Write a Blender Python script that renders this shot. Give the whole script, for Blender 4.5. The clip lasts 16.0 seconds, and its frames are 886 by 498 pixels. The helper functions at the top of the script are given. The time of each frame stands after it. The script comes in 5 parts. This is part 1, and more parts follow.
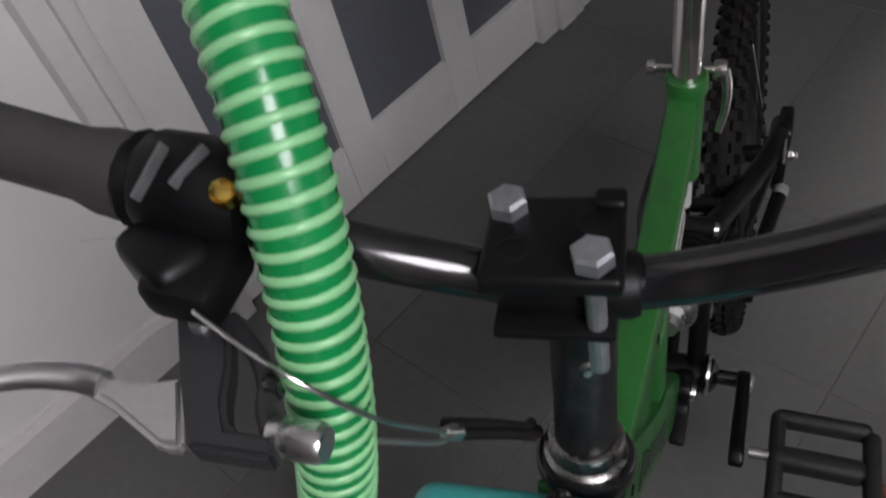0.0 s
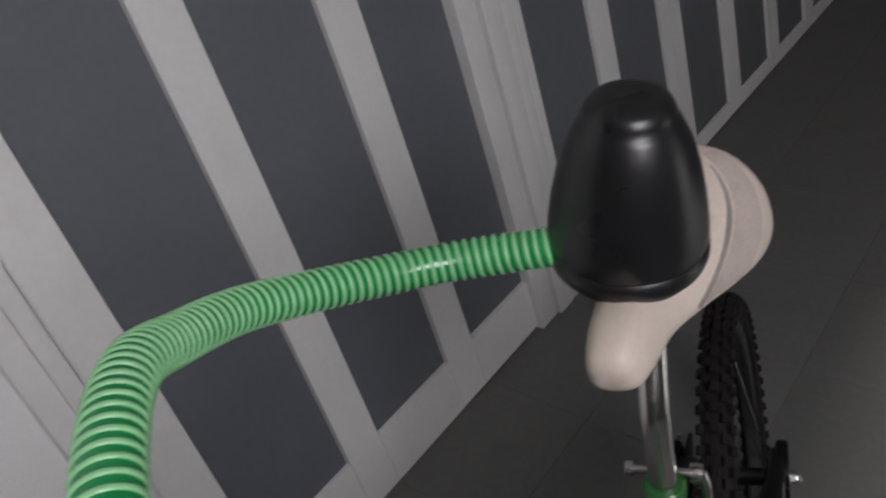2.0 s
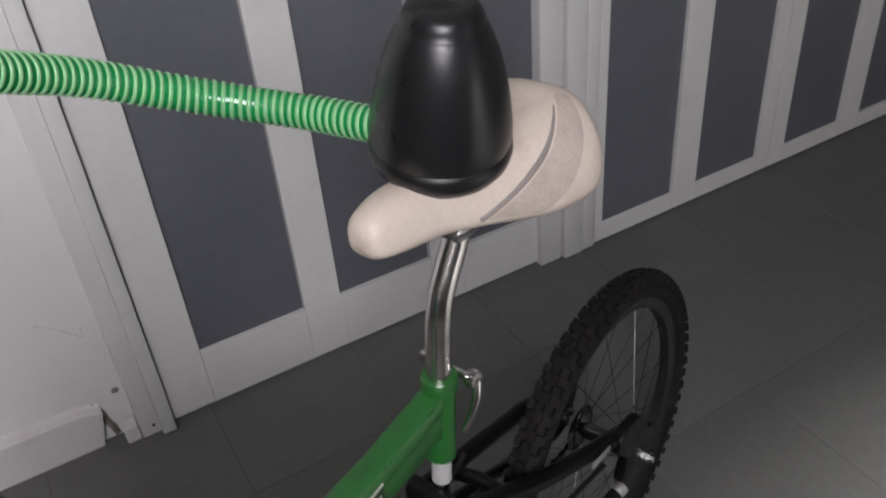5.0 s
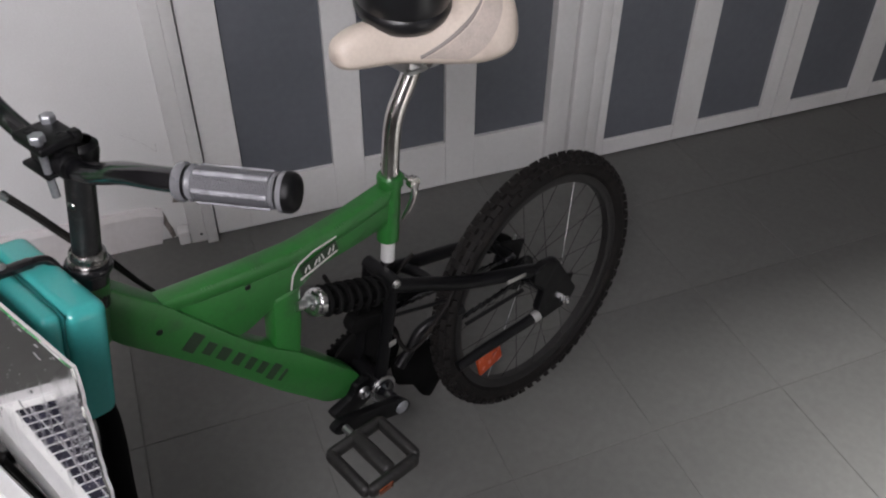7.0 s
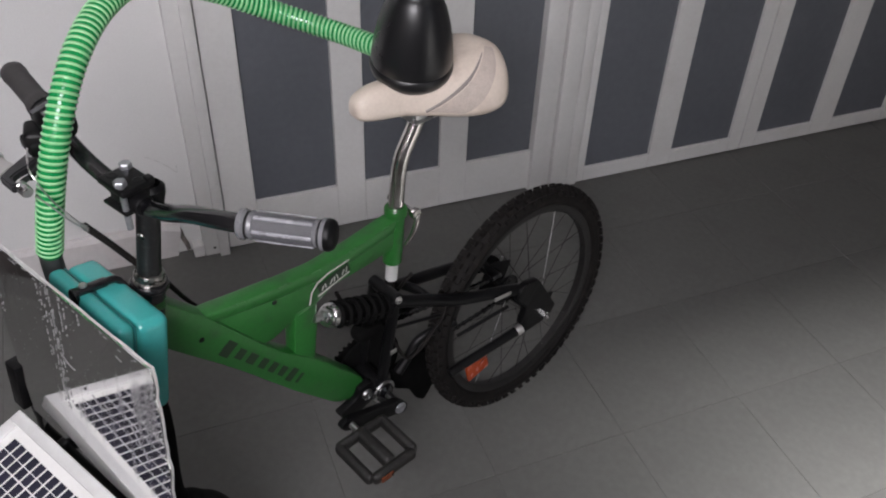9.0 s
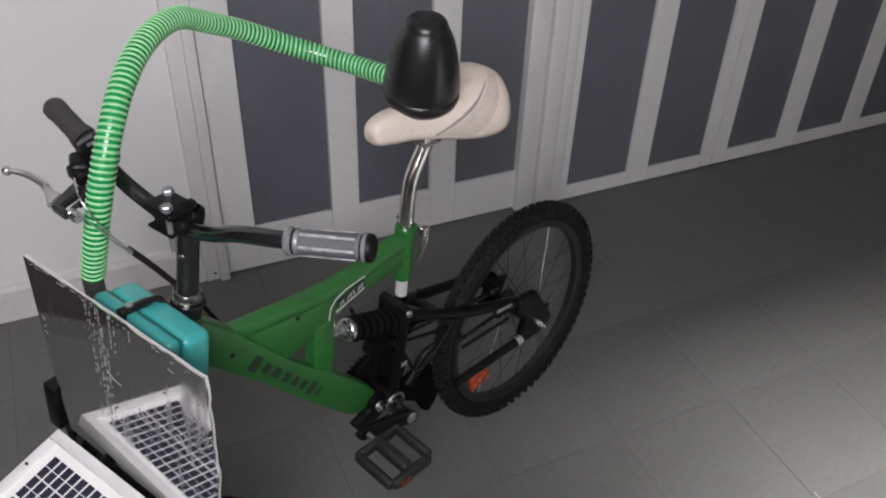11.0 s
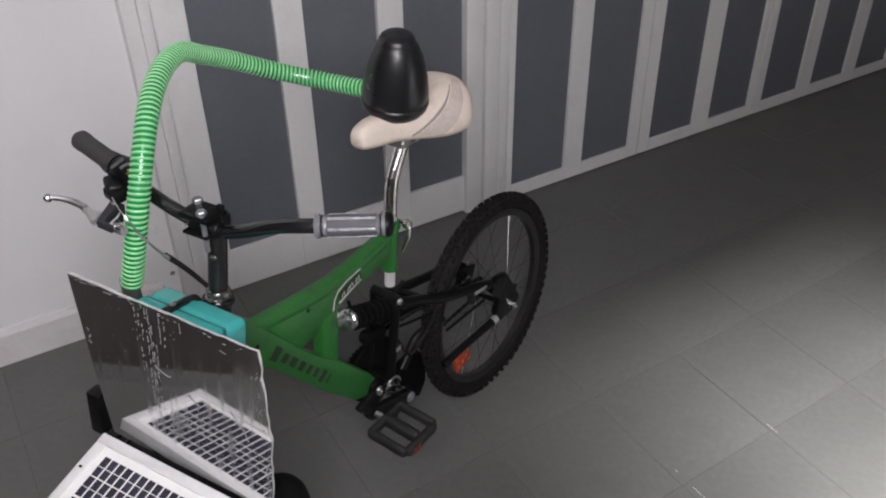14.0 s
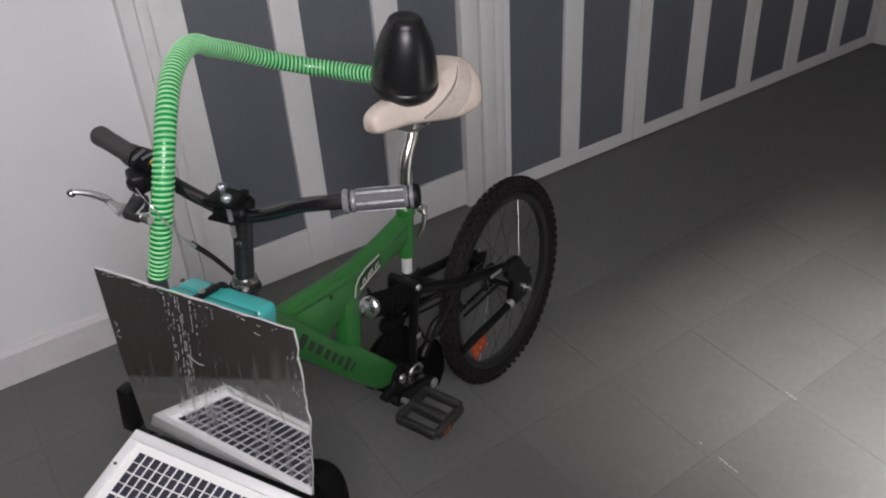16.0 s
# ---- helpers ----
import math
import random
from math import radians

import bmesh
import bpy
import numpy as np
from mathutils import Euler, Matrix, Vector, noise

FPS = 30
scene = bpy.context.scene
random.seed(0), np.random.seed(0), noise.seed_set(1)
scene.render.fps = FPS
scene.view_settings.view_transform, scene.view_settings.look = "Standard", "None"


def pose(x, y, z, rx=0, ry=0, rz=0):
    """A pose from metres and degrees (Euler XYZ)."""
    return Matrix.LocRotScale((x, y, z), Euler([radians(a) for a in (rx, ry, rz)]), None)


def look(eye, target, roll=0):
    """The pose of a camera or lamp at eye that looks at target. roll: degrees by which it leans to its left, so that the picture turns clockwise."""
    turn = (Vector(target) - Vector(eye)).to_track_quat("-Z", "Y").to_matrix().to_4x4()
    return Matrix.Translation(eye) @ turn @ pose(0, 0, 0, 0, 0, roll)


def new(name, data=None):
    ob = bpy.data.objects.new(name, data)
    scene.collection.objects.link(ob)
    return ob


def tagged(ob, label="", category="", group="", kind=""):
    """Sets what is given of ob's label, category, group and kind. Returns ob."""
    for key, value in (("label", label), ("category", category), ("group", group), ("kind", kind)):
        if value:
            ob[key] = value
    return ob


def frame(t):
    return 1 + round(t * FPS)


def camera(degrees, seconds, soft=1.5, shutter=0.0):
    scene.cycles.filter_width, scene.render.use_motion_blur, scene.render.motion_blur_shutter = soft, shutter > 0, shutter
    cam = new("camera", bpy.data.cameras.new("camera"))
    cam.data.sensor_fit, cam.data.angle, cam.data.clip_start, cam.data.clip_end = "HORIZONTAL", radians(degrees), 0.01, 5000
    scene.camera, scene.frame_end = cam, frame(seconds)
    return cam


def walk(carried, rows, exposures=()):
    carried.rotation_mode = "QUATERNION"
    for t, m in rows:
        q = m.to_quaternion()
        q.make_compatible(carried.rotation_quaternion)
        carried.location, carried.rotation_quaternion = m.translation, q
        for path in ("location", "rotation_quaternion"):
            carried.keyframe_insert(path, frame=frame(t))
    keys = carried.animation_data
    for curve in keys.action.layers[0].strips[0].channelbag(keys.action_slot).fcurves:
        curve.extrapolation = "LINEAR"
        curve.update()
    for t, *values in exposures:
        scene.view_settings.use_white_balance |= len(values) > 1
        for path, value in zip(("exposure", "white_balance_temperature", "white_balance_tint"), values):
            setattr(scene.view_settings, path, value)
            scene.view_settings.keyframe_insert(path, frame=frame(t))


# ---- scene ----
cam = camera(58.0, 16.0, soft=2.0, shutter=0.25)
PATH = [
    (0, (-0.6401, -1.0456, 0.9996), (0.0129, -0.1973, -0.0511), -17.17),
    (0.5, (-0.6241, -1.0257, 1.0477), (0.0645, -0.1034, 0.0858), -19.27),
    (1, (-0.6074, -0.9969, 1.1015), (0.1244, -0.0014, 0.2511), -20.93),
    (1.5, (-0.5784, -0.9941, 1.1365), (0.1690, 0.0516, 0.3633), -21.82),
    (2, (-0.5081, -1.0429, 1.1557), (0.3426, -0.0645, 0.4013), -18.67),
    (2.5, (-0.4632, -1.0896, 1.1425), (0.4145, -0.1721, 0.3438), -16.41),
    (3, (-0.4216, -1.0920, 1.1233), (0.4079, -0.1618, 0.2887), -15.89),
    (3.2, (-0.3995, -1.0962, 1.1233), (0.4191, -0.1511, 0.2946), -15.39),
    (5.3, (-0.3530, -1.3697, 1.1082), (0.1987, -0.2523, 0.2733), -3.08),
    (5.5, (-0.3267, -1.4309, 1.1097), (0.1866, -0.3103, 0.2548), -1.80),
    (6, (-0.2922, -1.5082, 1.0944), (0.1379, -0.3890, 0.1930), -1.51),
    (6.5, (-0.3639, -1.6187, 1.1021), (0.0891, -0.5254, 0.1804), -1.21),
    (7, (-0.3884, -1.6770, 1.1695), (0.0649, -0.5763, 0.2567), 0.38),
    (7.5, (-0.4033, -1.7289, 1.2542), (0.0746, -0.6136, 0.3724), 1.32),
    (8, (-0.4285, -1.7546, 1.2754), (0.0444, -0.6182, 0.4181), 2.69),
    (8.5, (-0.4474, -1.7754, 1.2914), (0.0060, -0.6498, 0.4096), 2.90),
    (9, (-0.4570, -1.7906, 1.3034), (0.0239, -0.6933, 0.4008), 2.26),
    (9.5, (-0.4755, -1.8033, 1.3159), (0.0172, -0.7005, 0.4264), 1.22),
    (9.7, (-0.4785, -1.8001, 1.3310), (0.0157, -0.7006, 0.4383), 1.77),
    (12, (-0.6038, -1.8733, 1.3386), (-0.0215, -0.7829, 0.4889), 0.43),
    (12.5, (-0.6061, -1.8963, 1.3441), (-0.0224, -0.8193, 0.4783), -0.49),
    (13, (-0.5910, -1.9287, 1.3526), (-0.0112, -0.8319, 0.5094), 0.21),
    (13.5, (-0.6722, -1.9304, 1.3462), (-0.0652, -0.8351, 0.5206), -1.67),
    (14, (-0.7312, -1.9476, 1.3691), (-0.0547, -0.8867, 0.5525), -0.95),
    (14.5, (-0.7492, -1.9407, 1.3541), (-0.0985, -0.8659, 0.5347), -1.01),
    (15, (-0.7633, -1.9437, 1.3468), (-0.1078, -0.8748, 0.5235), -3.33),
    (15.5, (-0.7764, -1.9540, 1.3429), (-0.1063, -0.8719, 0.5491), -5.25),
    (16, (-0.7987, -1.9471, 1.3243), (-0.0978, -0.8873, 0.5271), -3.89),
]
walk(cam, [(t, look(eye, target, roll)) for t, eye, target, roll in PATH],
     [(0, -0.36), (1.0, -0.21), (2.0, -0.48), (3.2, -0.20), (5.3, -0.02), (6.2, -0.02), (7.5, 0.03), (9.5, -0.02), (12.0, 0.02), (14.0, -0.01), (16.0, -0.09)])

from mathutils.bvhtree import BVHTree

# ---- world and light ----
world = bpy.data.worlds.new("world")
scene.world = world
world.use_nodes = True
wn = world.node_tree
sky = wn.nodes.new("ShaderNodeTexSky")
sky.sky_type = "NISHITA"
sky.sun_disc = False
sky.sun_elevation = radians(35)
sky.sun_rotation = radians(200)
wn.links.new(sky.outputs["Color"], wn.nodes["Background"].inputs["Color"])
wn.nodes["Background"].inputs["Strength"].default_value = 0.05


def area_light(name, eye, target, sx, sy, power, color):
    data = bpy.data.lights.new(name, "AREA")
    data.shape, data.size, data.size_y, data.energy, data.color = "RECTANGLE", sx, sy, power, color
    ob = new(name, data)
    ob.matrix_world = look(eye, target)
    return ob


# fill lamps added at two unseen openings in the south wall
area_light("left_fill", (-1.02, -2.42, 1.85), (-1.00, 0.0, 0.50), 0.86, 0.95, 52, (1.0, 0.96, 1.015))
area_light("right_fill", (1.025, -2.44, 1.15), (0.6, 0.0, 0.4), 0.7, 1.9, 0.7, (1.0, 0.96, 1.015))
# lamp added outside; shines under the lintel and makes the floor's bright patch
area_light("floor_patch_light", (1.10, -4.2, 5.9), (1.05, -1.6, 0.0), 1.2, 2.2, 3600, (1.0, 0.975, 0.98))


# ---- materials ----
def mat(name, color, rough=0.5, metal=0.0, vary=0.12, scale=8.0, fine=120.0, bump=0.0, coat=0.0, dirt=None, dirt_amount=0.0, random_value=0.0):
    m = bpy.data.materials.new(name)
    m.use_nodes = True
    nt = m.node_tree
    bsdf = nt.nodes["Principled BSDF"]
    bsdf.inputs["Metallic"].default_value = metal
    bsdf.inputs["Coat Weight"].default_value = coat
    co = nt.nodes.new("ShaderNodeTexCoord")
    big = nt.nodes.new("ShaderNodeTexNoise")
    big.inputs["Scale"].default_value, big.inputs["Detail"].default_value = scale, 4
    small = nt.nodes.new("ShaderNodeTexNoise")
    small.inputs["Scale"].default_value, small.inputs["Detail"].default_value = fine, 3
    nt.links.new(co.outputs["Object"], big.inputs["Vector"])
    nt.links.new(co.outputs["Object"], small.inputs["Vector"])
    add = nt.nodes.new("ShaderNodeMath")
    add.operation = "ADD"
    nt.links.new(big.outputs["Fac"], add.inputs[0])
    nt.links.new(small.outputs["Fac"], add.inputs[1])
    span = nt.nodes.new("ShaderNodeMapRange")
    span.inputs["From Min"].default_value, span.inputs["From Max"].default_value = 0.6, 1.4
    span.inputs["To Min"].default_value, span.inputs["To Max"].default_value = 1 - vary, 1 + vary
    nt.links.new(add.outputs[0], span.inputs["Value"])
    value = span.outputs["Result"]
    if random_value:
        info = nt.nodes.new("ShaderNodeObjectInfo")
        rnd = nt.nodes.new("ShaderNodeMapRange")
        rnd.inputs["To Min"].default_value, rnd.inputs["To Max"].default_value = 1 - random_value, 1 + random_value
        nt.links.new(info.outputs["Random"], rnd.inputs["Value"])
        mul = nt.nodes.new("ShaderNodeMath")
        mul.operation = "MULTIPLY"
        nt.links.new(value, mul.inputs[0])
        nt.links.new(rnd.outputs["Result"], mul.inputs[1])
        value = mul.outputs[0]
    tint = nt.nodes.new("ShaderNodeVectorMath")
    tint.operation = "SCALE"
    tint.inputs[0].default_value = color
    nt.links.new(value, tint.inputs["Scale"])
    out = tint.outputs["Vector"]
    if dirt:
        spots = nt.nodes.new("ShaderNodeTexNoise")
        spots.inputs["Scale"].default_value, spots.inputs["Detail"].default_value = scale * 2.3, 8
        nt.links.new(co.outputs["Object"], spots.inputs["Vector"])
        cut = nt.nodes.new("ShaderNodeMapRange")
        cut.inputs["From Min"].default_value, cut.inputs["From Max"].default_value = 0.54, 0.74
        cut.inputs["To Max"].default_value = dirt_amount
        nt.links.new(spots.outputs["Fac"], cut.inputs["Value"])
        mix = nt.nodes.new("ShaderNodeMix")
        mix.data_type = "RGBA"
        mix.inputs["B"].default_value = (*dirt, 1)
        nt.links.new(cut.outputs["Result"], mix.inputs["Factor"])
        nt.links.new(out, mix.inputs["A"])
        out = mix.outputs["Result"]
    nt.links.new(out, bsdf.inputs["Base Color"])
    gloss = nt.nodes.new("ShaderNodeMapRange")
    gloss.inputs["From Min"].default_value, gloss.inputs["From Max"].default_value = 0.3, 0.7
    gloss.inputs["To Min"].default_value, gloss.inputs["To Max"].default_value = max(rough - 0.08, 0.02), min(rough + 0.08, 1)
    nt.links.new(big.outputs["Fac"], gloss.inputs["Value"])
    nt.links.new(gloss.outputs["Result"], bsdf.inputs["Roughness"])
    if bump:
        b = nt.nodes.new("ShaderNodeBump")
        b.inputs["Strength"].default_value, b.inputs["Distance"].default_value = bump, 0.002
        nt.links.new(small.outputs["Fac"], b.inputs["Height"])
        nt.links.new(b.outputs["Normal"], bsdf.inputs["Normal"])
    return m


PLASTER = mat("white_plaster", (0.66, 0.655, 0.648), 0.75, vary=0.05, scale=2.5, fine=260, bump=0.25, dirt=(0.5, 0.48, 0.46), dirt_amount=0.18)
GREYWALL = mat("grey_plaster", (0.15, 0.148, 0.15), 0.85, vary=0.08, scale=2.5, fine=200, bump=0.2)
DARKWALL = mat("dark_unseen_wall", (0.100, 0.088, 0.085), 0.85, vary=0.15, scale=2.5, fine=200, bump=0.2)
CEILING = mat("ceiling_paint", (0.55, 0.545, 0.535), 0.9, vary=0.06, scale=2, fine=150, bump=0.1)
TRIM = mat("white_lacquer", (0.655, 0.648, 0.638), 0.42, vary=0.05, scale=5, fine=90, bump=0.06, dirt=(0.5, 0.47, 0.44), dirt_amount=0.2)
SKIRT = mat("skirting_paint", (0.58, 0.555, 0.55), 0.55, vary=0.06, scale=6, fine=90, dirt=(0.4, 0.37, 0.35), dirt_amount=0.3)
PANEL = mat("grey_panel", (0.110, 0.117, 0.133), 0.5, vary=0.1, scale=3.5, fine=60, bump=0.05, dirt=(0.15, 0.15, 0.17), dirt_amount=0.25)
TILE = mat("floor_tile", (0.111, 0.111, 0.105), 0.55, vary=0.14, scale=3, fine=60, bump=0.08, dirt=(0.075, 0.072, 0.07), dirt_amount=0.35, random_value=0.02)
GROUT = mat("grout", (0.10, 0.099, 0.094), 0.9, vary=0.2)
GREEN = mat("green_paint", (0.019, 0.130, 0.023), 0.38, vary=0.14, scale=12, fine=160, coat=0.25, dirt=(0.028, 0.070, 0.028), dirt_amount=0.6)
BLACK = mat("black_paint", (0.0035, 0.0035, 0.004), 0.42, vary=0.3, scale=20, dirt=(0.018, 0.016, 0.014), dirt_amount=0.16)
BLACKGLOSS = mat("gloss_black_enamel", (0.005, 0.005, 0.006), 0.17, vary=0.3, scale=30, fine=260, bump=0.04, dirt=(0.05, 0.047, 0.043), dirt_amount=0.25)
BLACK.node_tree.nodes["Principled BSDF"].inputs["Specular IOR Level"].default_value = 0.22
BLACKGLOSS.node_tree.nodes["Principled BSDF"].inputs["Specular IOR Level"].default_value = 0.95
STEMPAINT = mat("scuffed_black_steel", (0.008, 0.008, 0.0085), 0.40, vary=0.4, scale=55, fine=300, bump=0.15, dirt=(0.06, 0.058, 0.055), dirt_amount=0.35)
BOLT = mat("galvanised_steel", (0.36, 0.37, 0.39), 0.46, metal=0.85, vary=0.2, scale=80, fine=300, bump=0.1)
RIM = mat("grey_rim", (0.026, 0.025, 0.025), 0.42, metal=0.4, vary=0.2, scale=25, dirt=(0.03, 0.026, 0.022), dirt_amount=0.4)
PEDAL = mat("worn_pedal_plastic", (0.010, 0.0095, 0.009), 0.6, vary=0.35, scale=45, fine=260, bump=0.2, dirt=(0.055, 0.05, 0.045), dirt_amount=0.4)
MATTE = mat("sooty_black", (0.0035, 0.0035, 0.0035), 0.85, vary=0.3, scale=30)
MATTE.node_tree.nodes["Principled BSDF"].inputs["Specular IOR Level"].default_value = 0.12
RUBBER = mat("black_rubber", (0.0095, 0.0085, 0.008), 0.75, vary=0.25, scale=15, bump=0.3, dirt=(0.036, 0.030, 0.026), dirt_amount=0.36)
RUBBER.node_tree.nodes["Principled BSDF"].inputs["Specular IOR Level"].default_value = 0.18
SHADE = mat("lamp_black_plastic", (0.010, 0.010, 0.011), 0.35, vary=0.15, scale=10, fine=300, bump=0.05)
CHROME = mat("chrome", (0.66, 0.64, 0.62), 0.18, metal=1.0, vary=0.1, scale=15, dirt=(0.2, 0.17, 0.14), dirt_amount=0.35)
NUT = mat("worn_nut_steel", (0.30, 0.29, 0.28), 0.26, metal=1.0, vary=0.3, scale=90, fine=300, bump=0.1, dirt=(0.03, 0.028, 0.026), dirt_amount=0.7)
STEEL = mat("bright_steel", (0.6, 0.6, 0.6), 0.3, metal=1.0, vary=0.1, scale=30)
ALU = mat("cast_aluminium", (0.55, 0.54, 0.53), 0.42, metal=0.9, vary=0.1, scale=30, fine=300, bump=0.1)
GRIP = mat("grey_grip_rubber", (0.16, 0.16, 0.17), 0.27, vary=0.12, scale=18, fine=220, bump=0.1)


def knurled_material():
    m = mat("knurled_grip_rubber", (0.085, 0.085, 0.092), 0.4, vary=0.12, scale=18)
    nt = m.node_tree
    co = nt.nodes.new("ShaderNodeTexCoord")
    cells = nt.nodes.new("ShaderNodeTexVoronoi")
    cells.inputs["Scale"].default_value = 520
    cells.inputs["Randomness"].default_value = 0.25
    nt.links.new(co.outputs["Object"], cells.inputs["Vector"])
    bump = nt.nodes.new("ShaderNodeBump")
    bump.inputs["Strength"].default_value, bump.inputs["Distance"].default_value = 0.9, 0.0012
    bump.invert = True
    nt.links.new(cells.outputs["Distance"], bump.inputs["Height"])
    nt.links.new(bump.outputs["Normal"], nt.nodes["Principled BSDF"].inputs["Normal"])
    return m


KNURL = knurled_material()
DARKGRIP = mat("worn_black_grip", (0.035, 0.033, 0.033), 0.6, vary=0.2, scale=20, bump=0.2)
SADDLE = mat("beige_vinyl", (0.61, 0.53, 0.455), 0.4, vary=0.08, scale=9, fine=240, bump=0.12, dirt=(0.36, 0.285, 0.235), dirt_amount=0.6)
SADDLEBAND = mat("saddle_grey_band", (0.24, 0.215, 0.20), 0.6, vary=0.1, scale=20, bump=0.2)
YARD = mat("yard_concrete", (0.25, 0.245, 0.235), 0.9, vary=0.2, scale=1.5, fine=40, bump=0.3)
SADDLEPATCH = mat("embossed_vinyl", (0.44, 0.38, 0.335), 0.55, vary=0.16, scale=60, fine=420, bump=0.5)
TEALDARK = mat("teal_seam", (0.012, 0.15, 0.145), 0.5, vary=0.1, scale=20)
BLACKPLASTIC = mat("glossy_black_plastic", (0.008, 0.008, 0.009), 0.22, vary=0.15, scale=30)
TEAL = mat("teal_plastic", (0.048, 0.345, 0.325), 0.2, vary=0.06, scale=6, fine=200, coat=0.2)
WHITE = mat("white_decal", (0.55, 0.54, 0.51), 0.5, vary=0.08)
INK = mat("black_decal", (0.015, 0.03, 0.015), 0.5, vary=0.2)
PVFRAME = mat("anodised_frame", (0.74, 0.74, 0.73), 0.38, metal=0.35, vary=0.05, scale=14)
PVBACK = mat("white_backsheet", (0.72, 0.72, 0.7), 0.35, vary=0.04, coat=0.5)
CELL = mat("silicon_cell", (0.026, 0.026, 0.040), 0.2, vary=0.15, scale=25, coat=0.6, random_value=0.25)
HOSE = mat("green_hose", (0.006, 0.215, 0.055), 0.22, vary=0.08, scale=20, coat=0.15)
RIB = mat("pale_green_rib", (0.25, 0.56, 0.27), 0.33, vary=0.06, scale=20, coat=0.2)
ORANGE = mat("orange_reflector", (0.46, 0.065, 0.016), 0.25, vary=0.1, scale=60, coat=0.5)
PIPE = mat("dark_grey_pipe", (0.05, 0.052, 0.052), 0.45, vary=0.2, scale=40)
BRACKET = mat("dark_grey_cast", (0.022, 0.022, 0.024), 0.5, vary=0.15, scale=40, fine=400, bump=0.1)
# worn grip ridges; their highlights are put into this paler grey
GRIPEDGE = mat("worn_grip_highlight", (0.28, 0.28, 0.30), 0.28, vary=0.25, scale=60, coat=0.3)
WORNRIB = mat("worn_plastic_edge", (0.085, 0.085, 0.09), 0.45, vary=0.25, scale=90)
AMBER = mat("dull_amber", (0.14, 0.035, 0.012), 0.3, vary=0.1, scale=60, coat=0.3)
BRASS = mat("brass", (0.7, 0.48, 0.12), 0.3, metal=1.0)
PLYWHITE = mat("sheet_edge", (0.5, 0.5, 0.49), 0.7, vary=0.15, scale=60)


def mirror_material():
    m = mat("scratched_mirror", (0.78, 0.78, 0.78), 0.05, metal=1.0, vary=0.03, scale=6)
    nt = m.node_tree
    bsdf = nt.nodes["Principled BSDF"]
    co = nt.nodes.new("ShaderNodeTexCoord")
    mapping = nt.nodes.new("ShaderNodeMapping")
    mapping.inputs["Scale"].default_value = (30, 3.5, 30)
    n = nt.nodes.new("ShaderNodeTexNoise")
    n.inputs["Scale"].default_value, n.inputs["Detail"].default_value = 2.2, 9
    r = nt.nodes.new("ShaderNodeMapRange")
    r.inputs["From Min"].default_value, r.inputs["From Max"].default_value = 0.50, 0.72
    r.inputs["To Min"].default_value, r.inputs["To Max"].default_value = 0.055, 0.30
    nt.links.new(co.outputs["Object"], mapping.inputs["Vector"])
    nt.links.new(mapping.outputs["Vector"], n.inputs["Vector"])
    nt.links.new(n.outputs["Fac"], r.inputs["Value"])
    axes = nt.nodes.new("ShaderNodeSeparateXYZ")
    nt.links.new(co.outputs["Object"], axes.inputs[0])
    off = nt.nodes.new("ShaderNodeMath")
    off.operation = "SUBTRACT"
    off.inputs[1].default_value = 0.155
    nt.links.new(axes.outputs["X"], off.inputs[0])
    near = nt.nodes.new("ShaderNodeMath")
    near.operation = "ABSOLUTE"
    nt.links.new(off.outputs[0], near.inputs[0])
    band = nt.nodes.new("ShaderNodeMapRange")
    band.inputs["From Min"].default_value, band.inputs["From Max"].default_value = 0.012, 0.05
    band.inputs["To Min"].default_value, band.inputs["To Max"].default_value = 1.0, 0.7
    nt.links.new(near.outputs[0], band.inputs["Value"])
    worn = nt.nodes.new("ShaderNodeMath")
    worn.operation = "MULTIPLY"
    nt.links.new(r.outputs["Result"], worn.inputs[0])
    nt.links.new(band.outputs["Result"], worn.inputs[1])
    nt.links.new(worn.outputs[0], bsdf.inputs["Roughness"])
    return m


MIRROR = mirror_material()
SOOT = mat("dark_crumbled_plaster", (0.17, 0.15, 0.135), 0.9, vary=0.5, scale=60, bump=0.4)
SCUFF = mat("grey_scuff", (0.52, 0.51, 0.50), 0.8, vary=0.15, scale=60)
SCRATCH = mat("scratch_white", (0.25, 0.25, 0.25), 0.6, vary=0.2)


# ---- mesh helpers ----
def smooth(me, angle=40):
    for p in me.polygons:
        p.use_smooth = True
    me.set_sharp_from_angle(angle=radians(angle))


def part(name, bm, material, parent=None, label="", sharp=40, m=None):
    bmesh.ops.recalc_face_normals(bm, faces=bm.faces)
    me = bpy.data.meshes.new(name)
    bm.to_mesh(me)
    bm.free()
    smooth(me, sharp)
    me.materials.append(material)
    ob = new(name, me)
    if m is not None:
        ob.matrix_world = m
    if parent is not None:
        ob.parent = parent
    if label:
        tagged(ob, label)
    return ob


def empty(name, label, category, group="", kind=""):
    return tagged(new(name), label, category, group, kind)


def V(*a):
    return Vector(a)


def box_bm(x0, x1, y0, y1, z0, z1, bevel=0.0, seg=2, bm=None):
    own = bmesh.new()
    bmesh.ops.create_cube(own, size=1)
    for v in own.verts:
        v.co = V(x0 + (v.co.x + 0.5) * (x1 - x0), y0 + (v.co.y + 0.5) * (y1 - y0), z0 + (v.co.z + 0.5) * (z1 - z0))
    if bevel:
        bmesh.ops.bevel(own, geom=own.edges[:], offset=bevel, segments=seg, affect="EDGES", profile=0.5)
    return merge(bm, own)


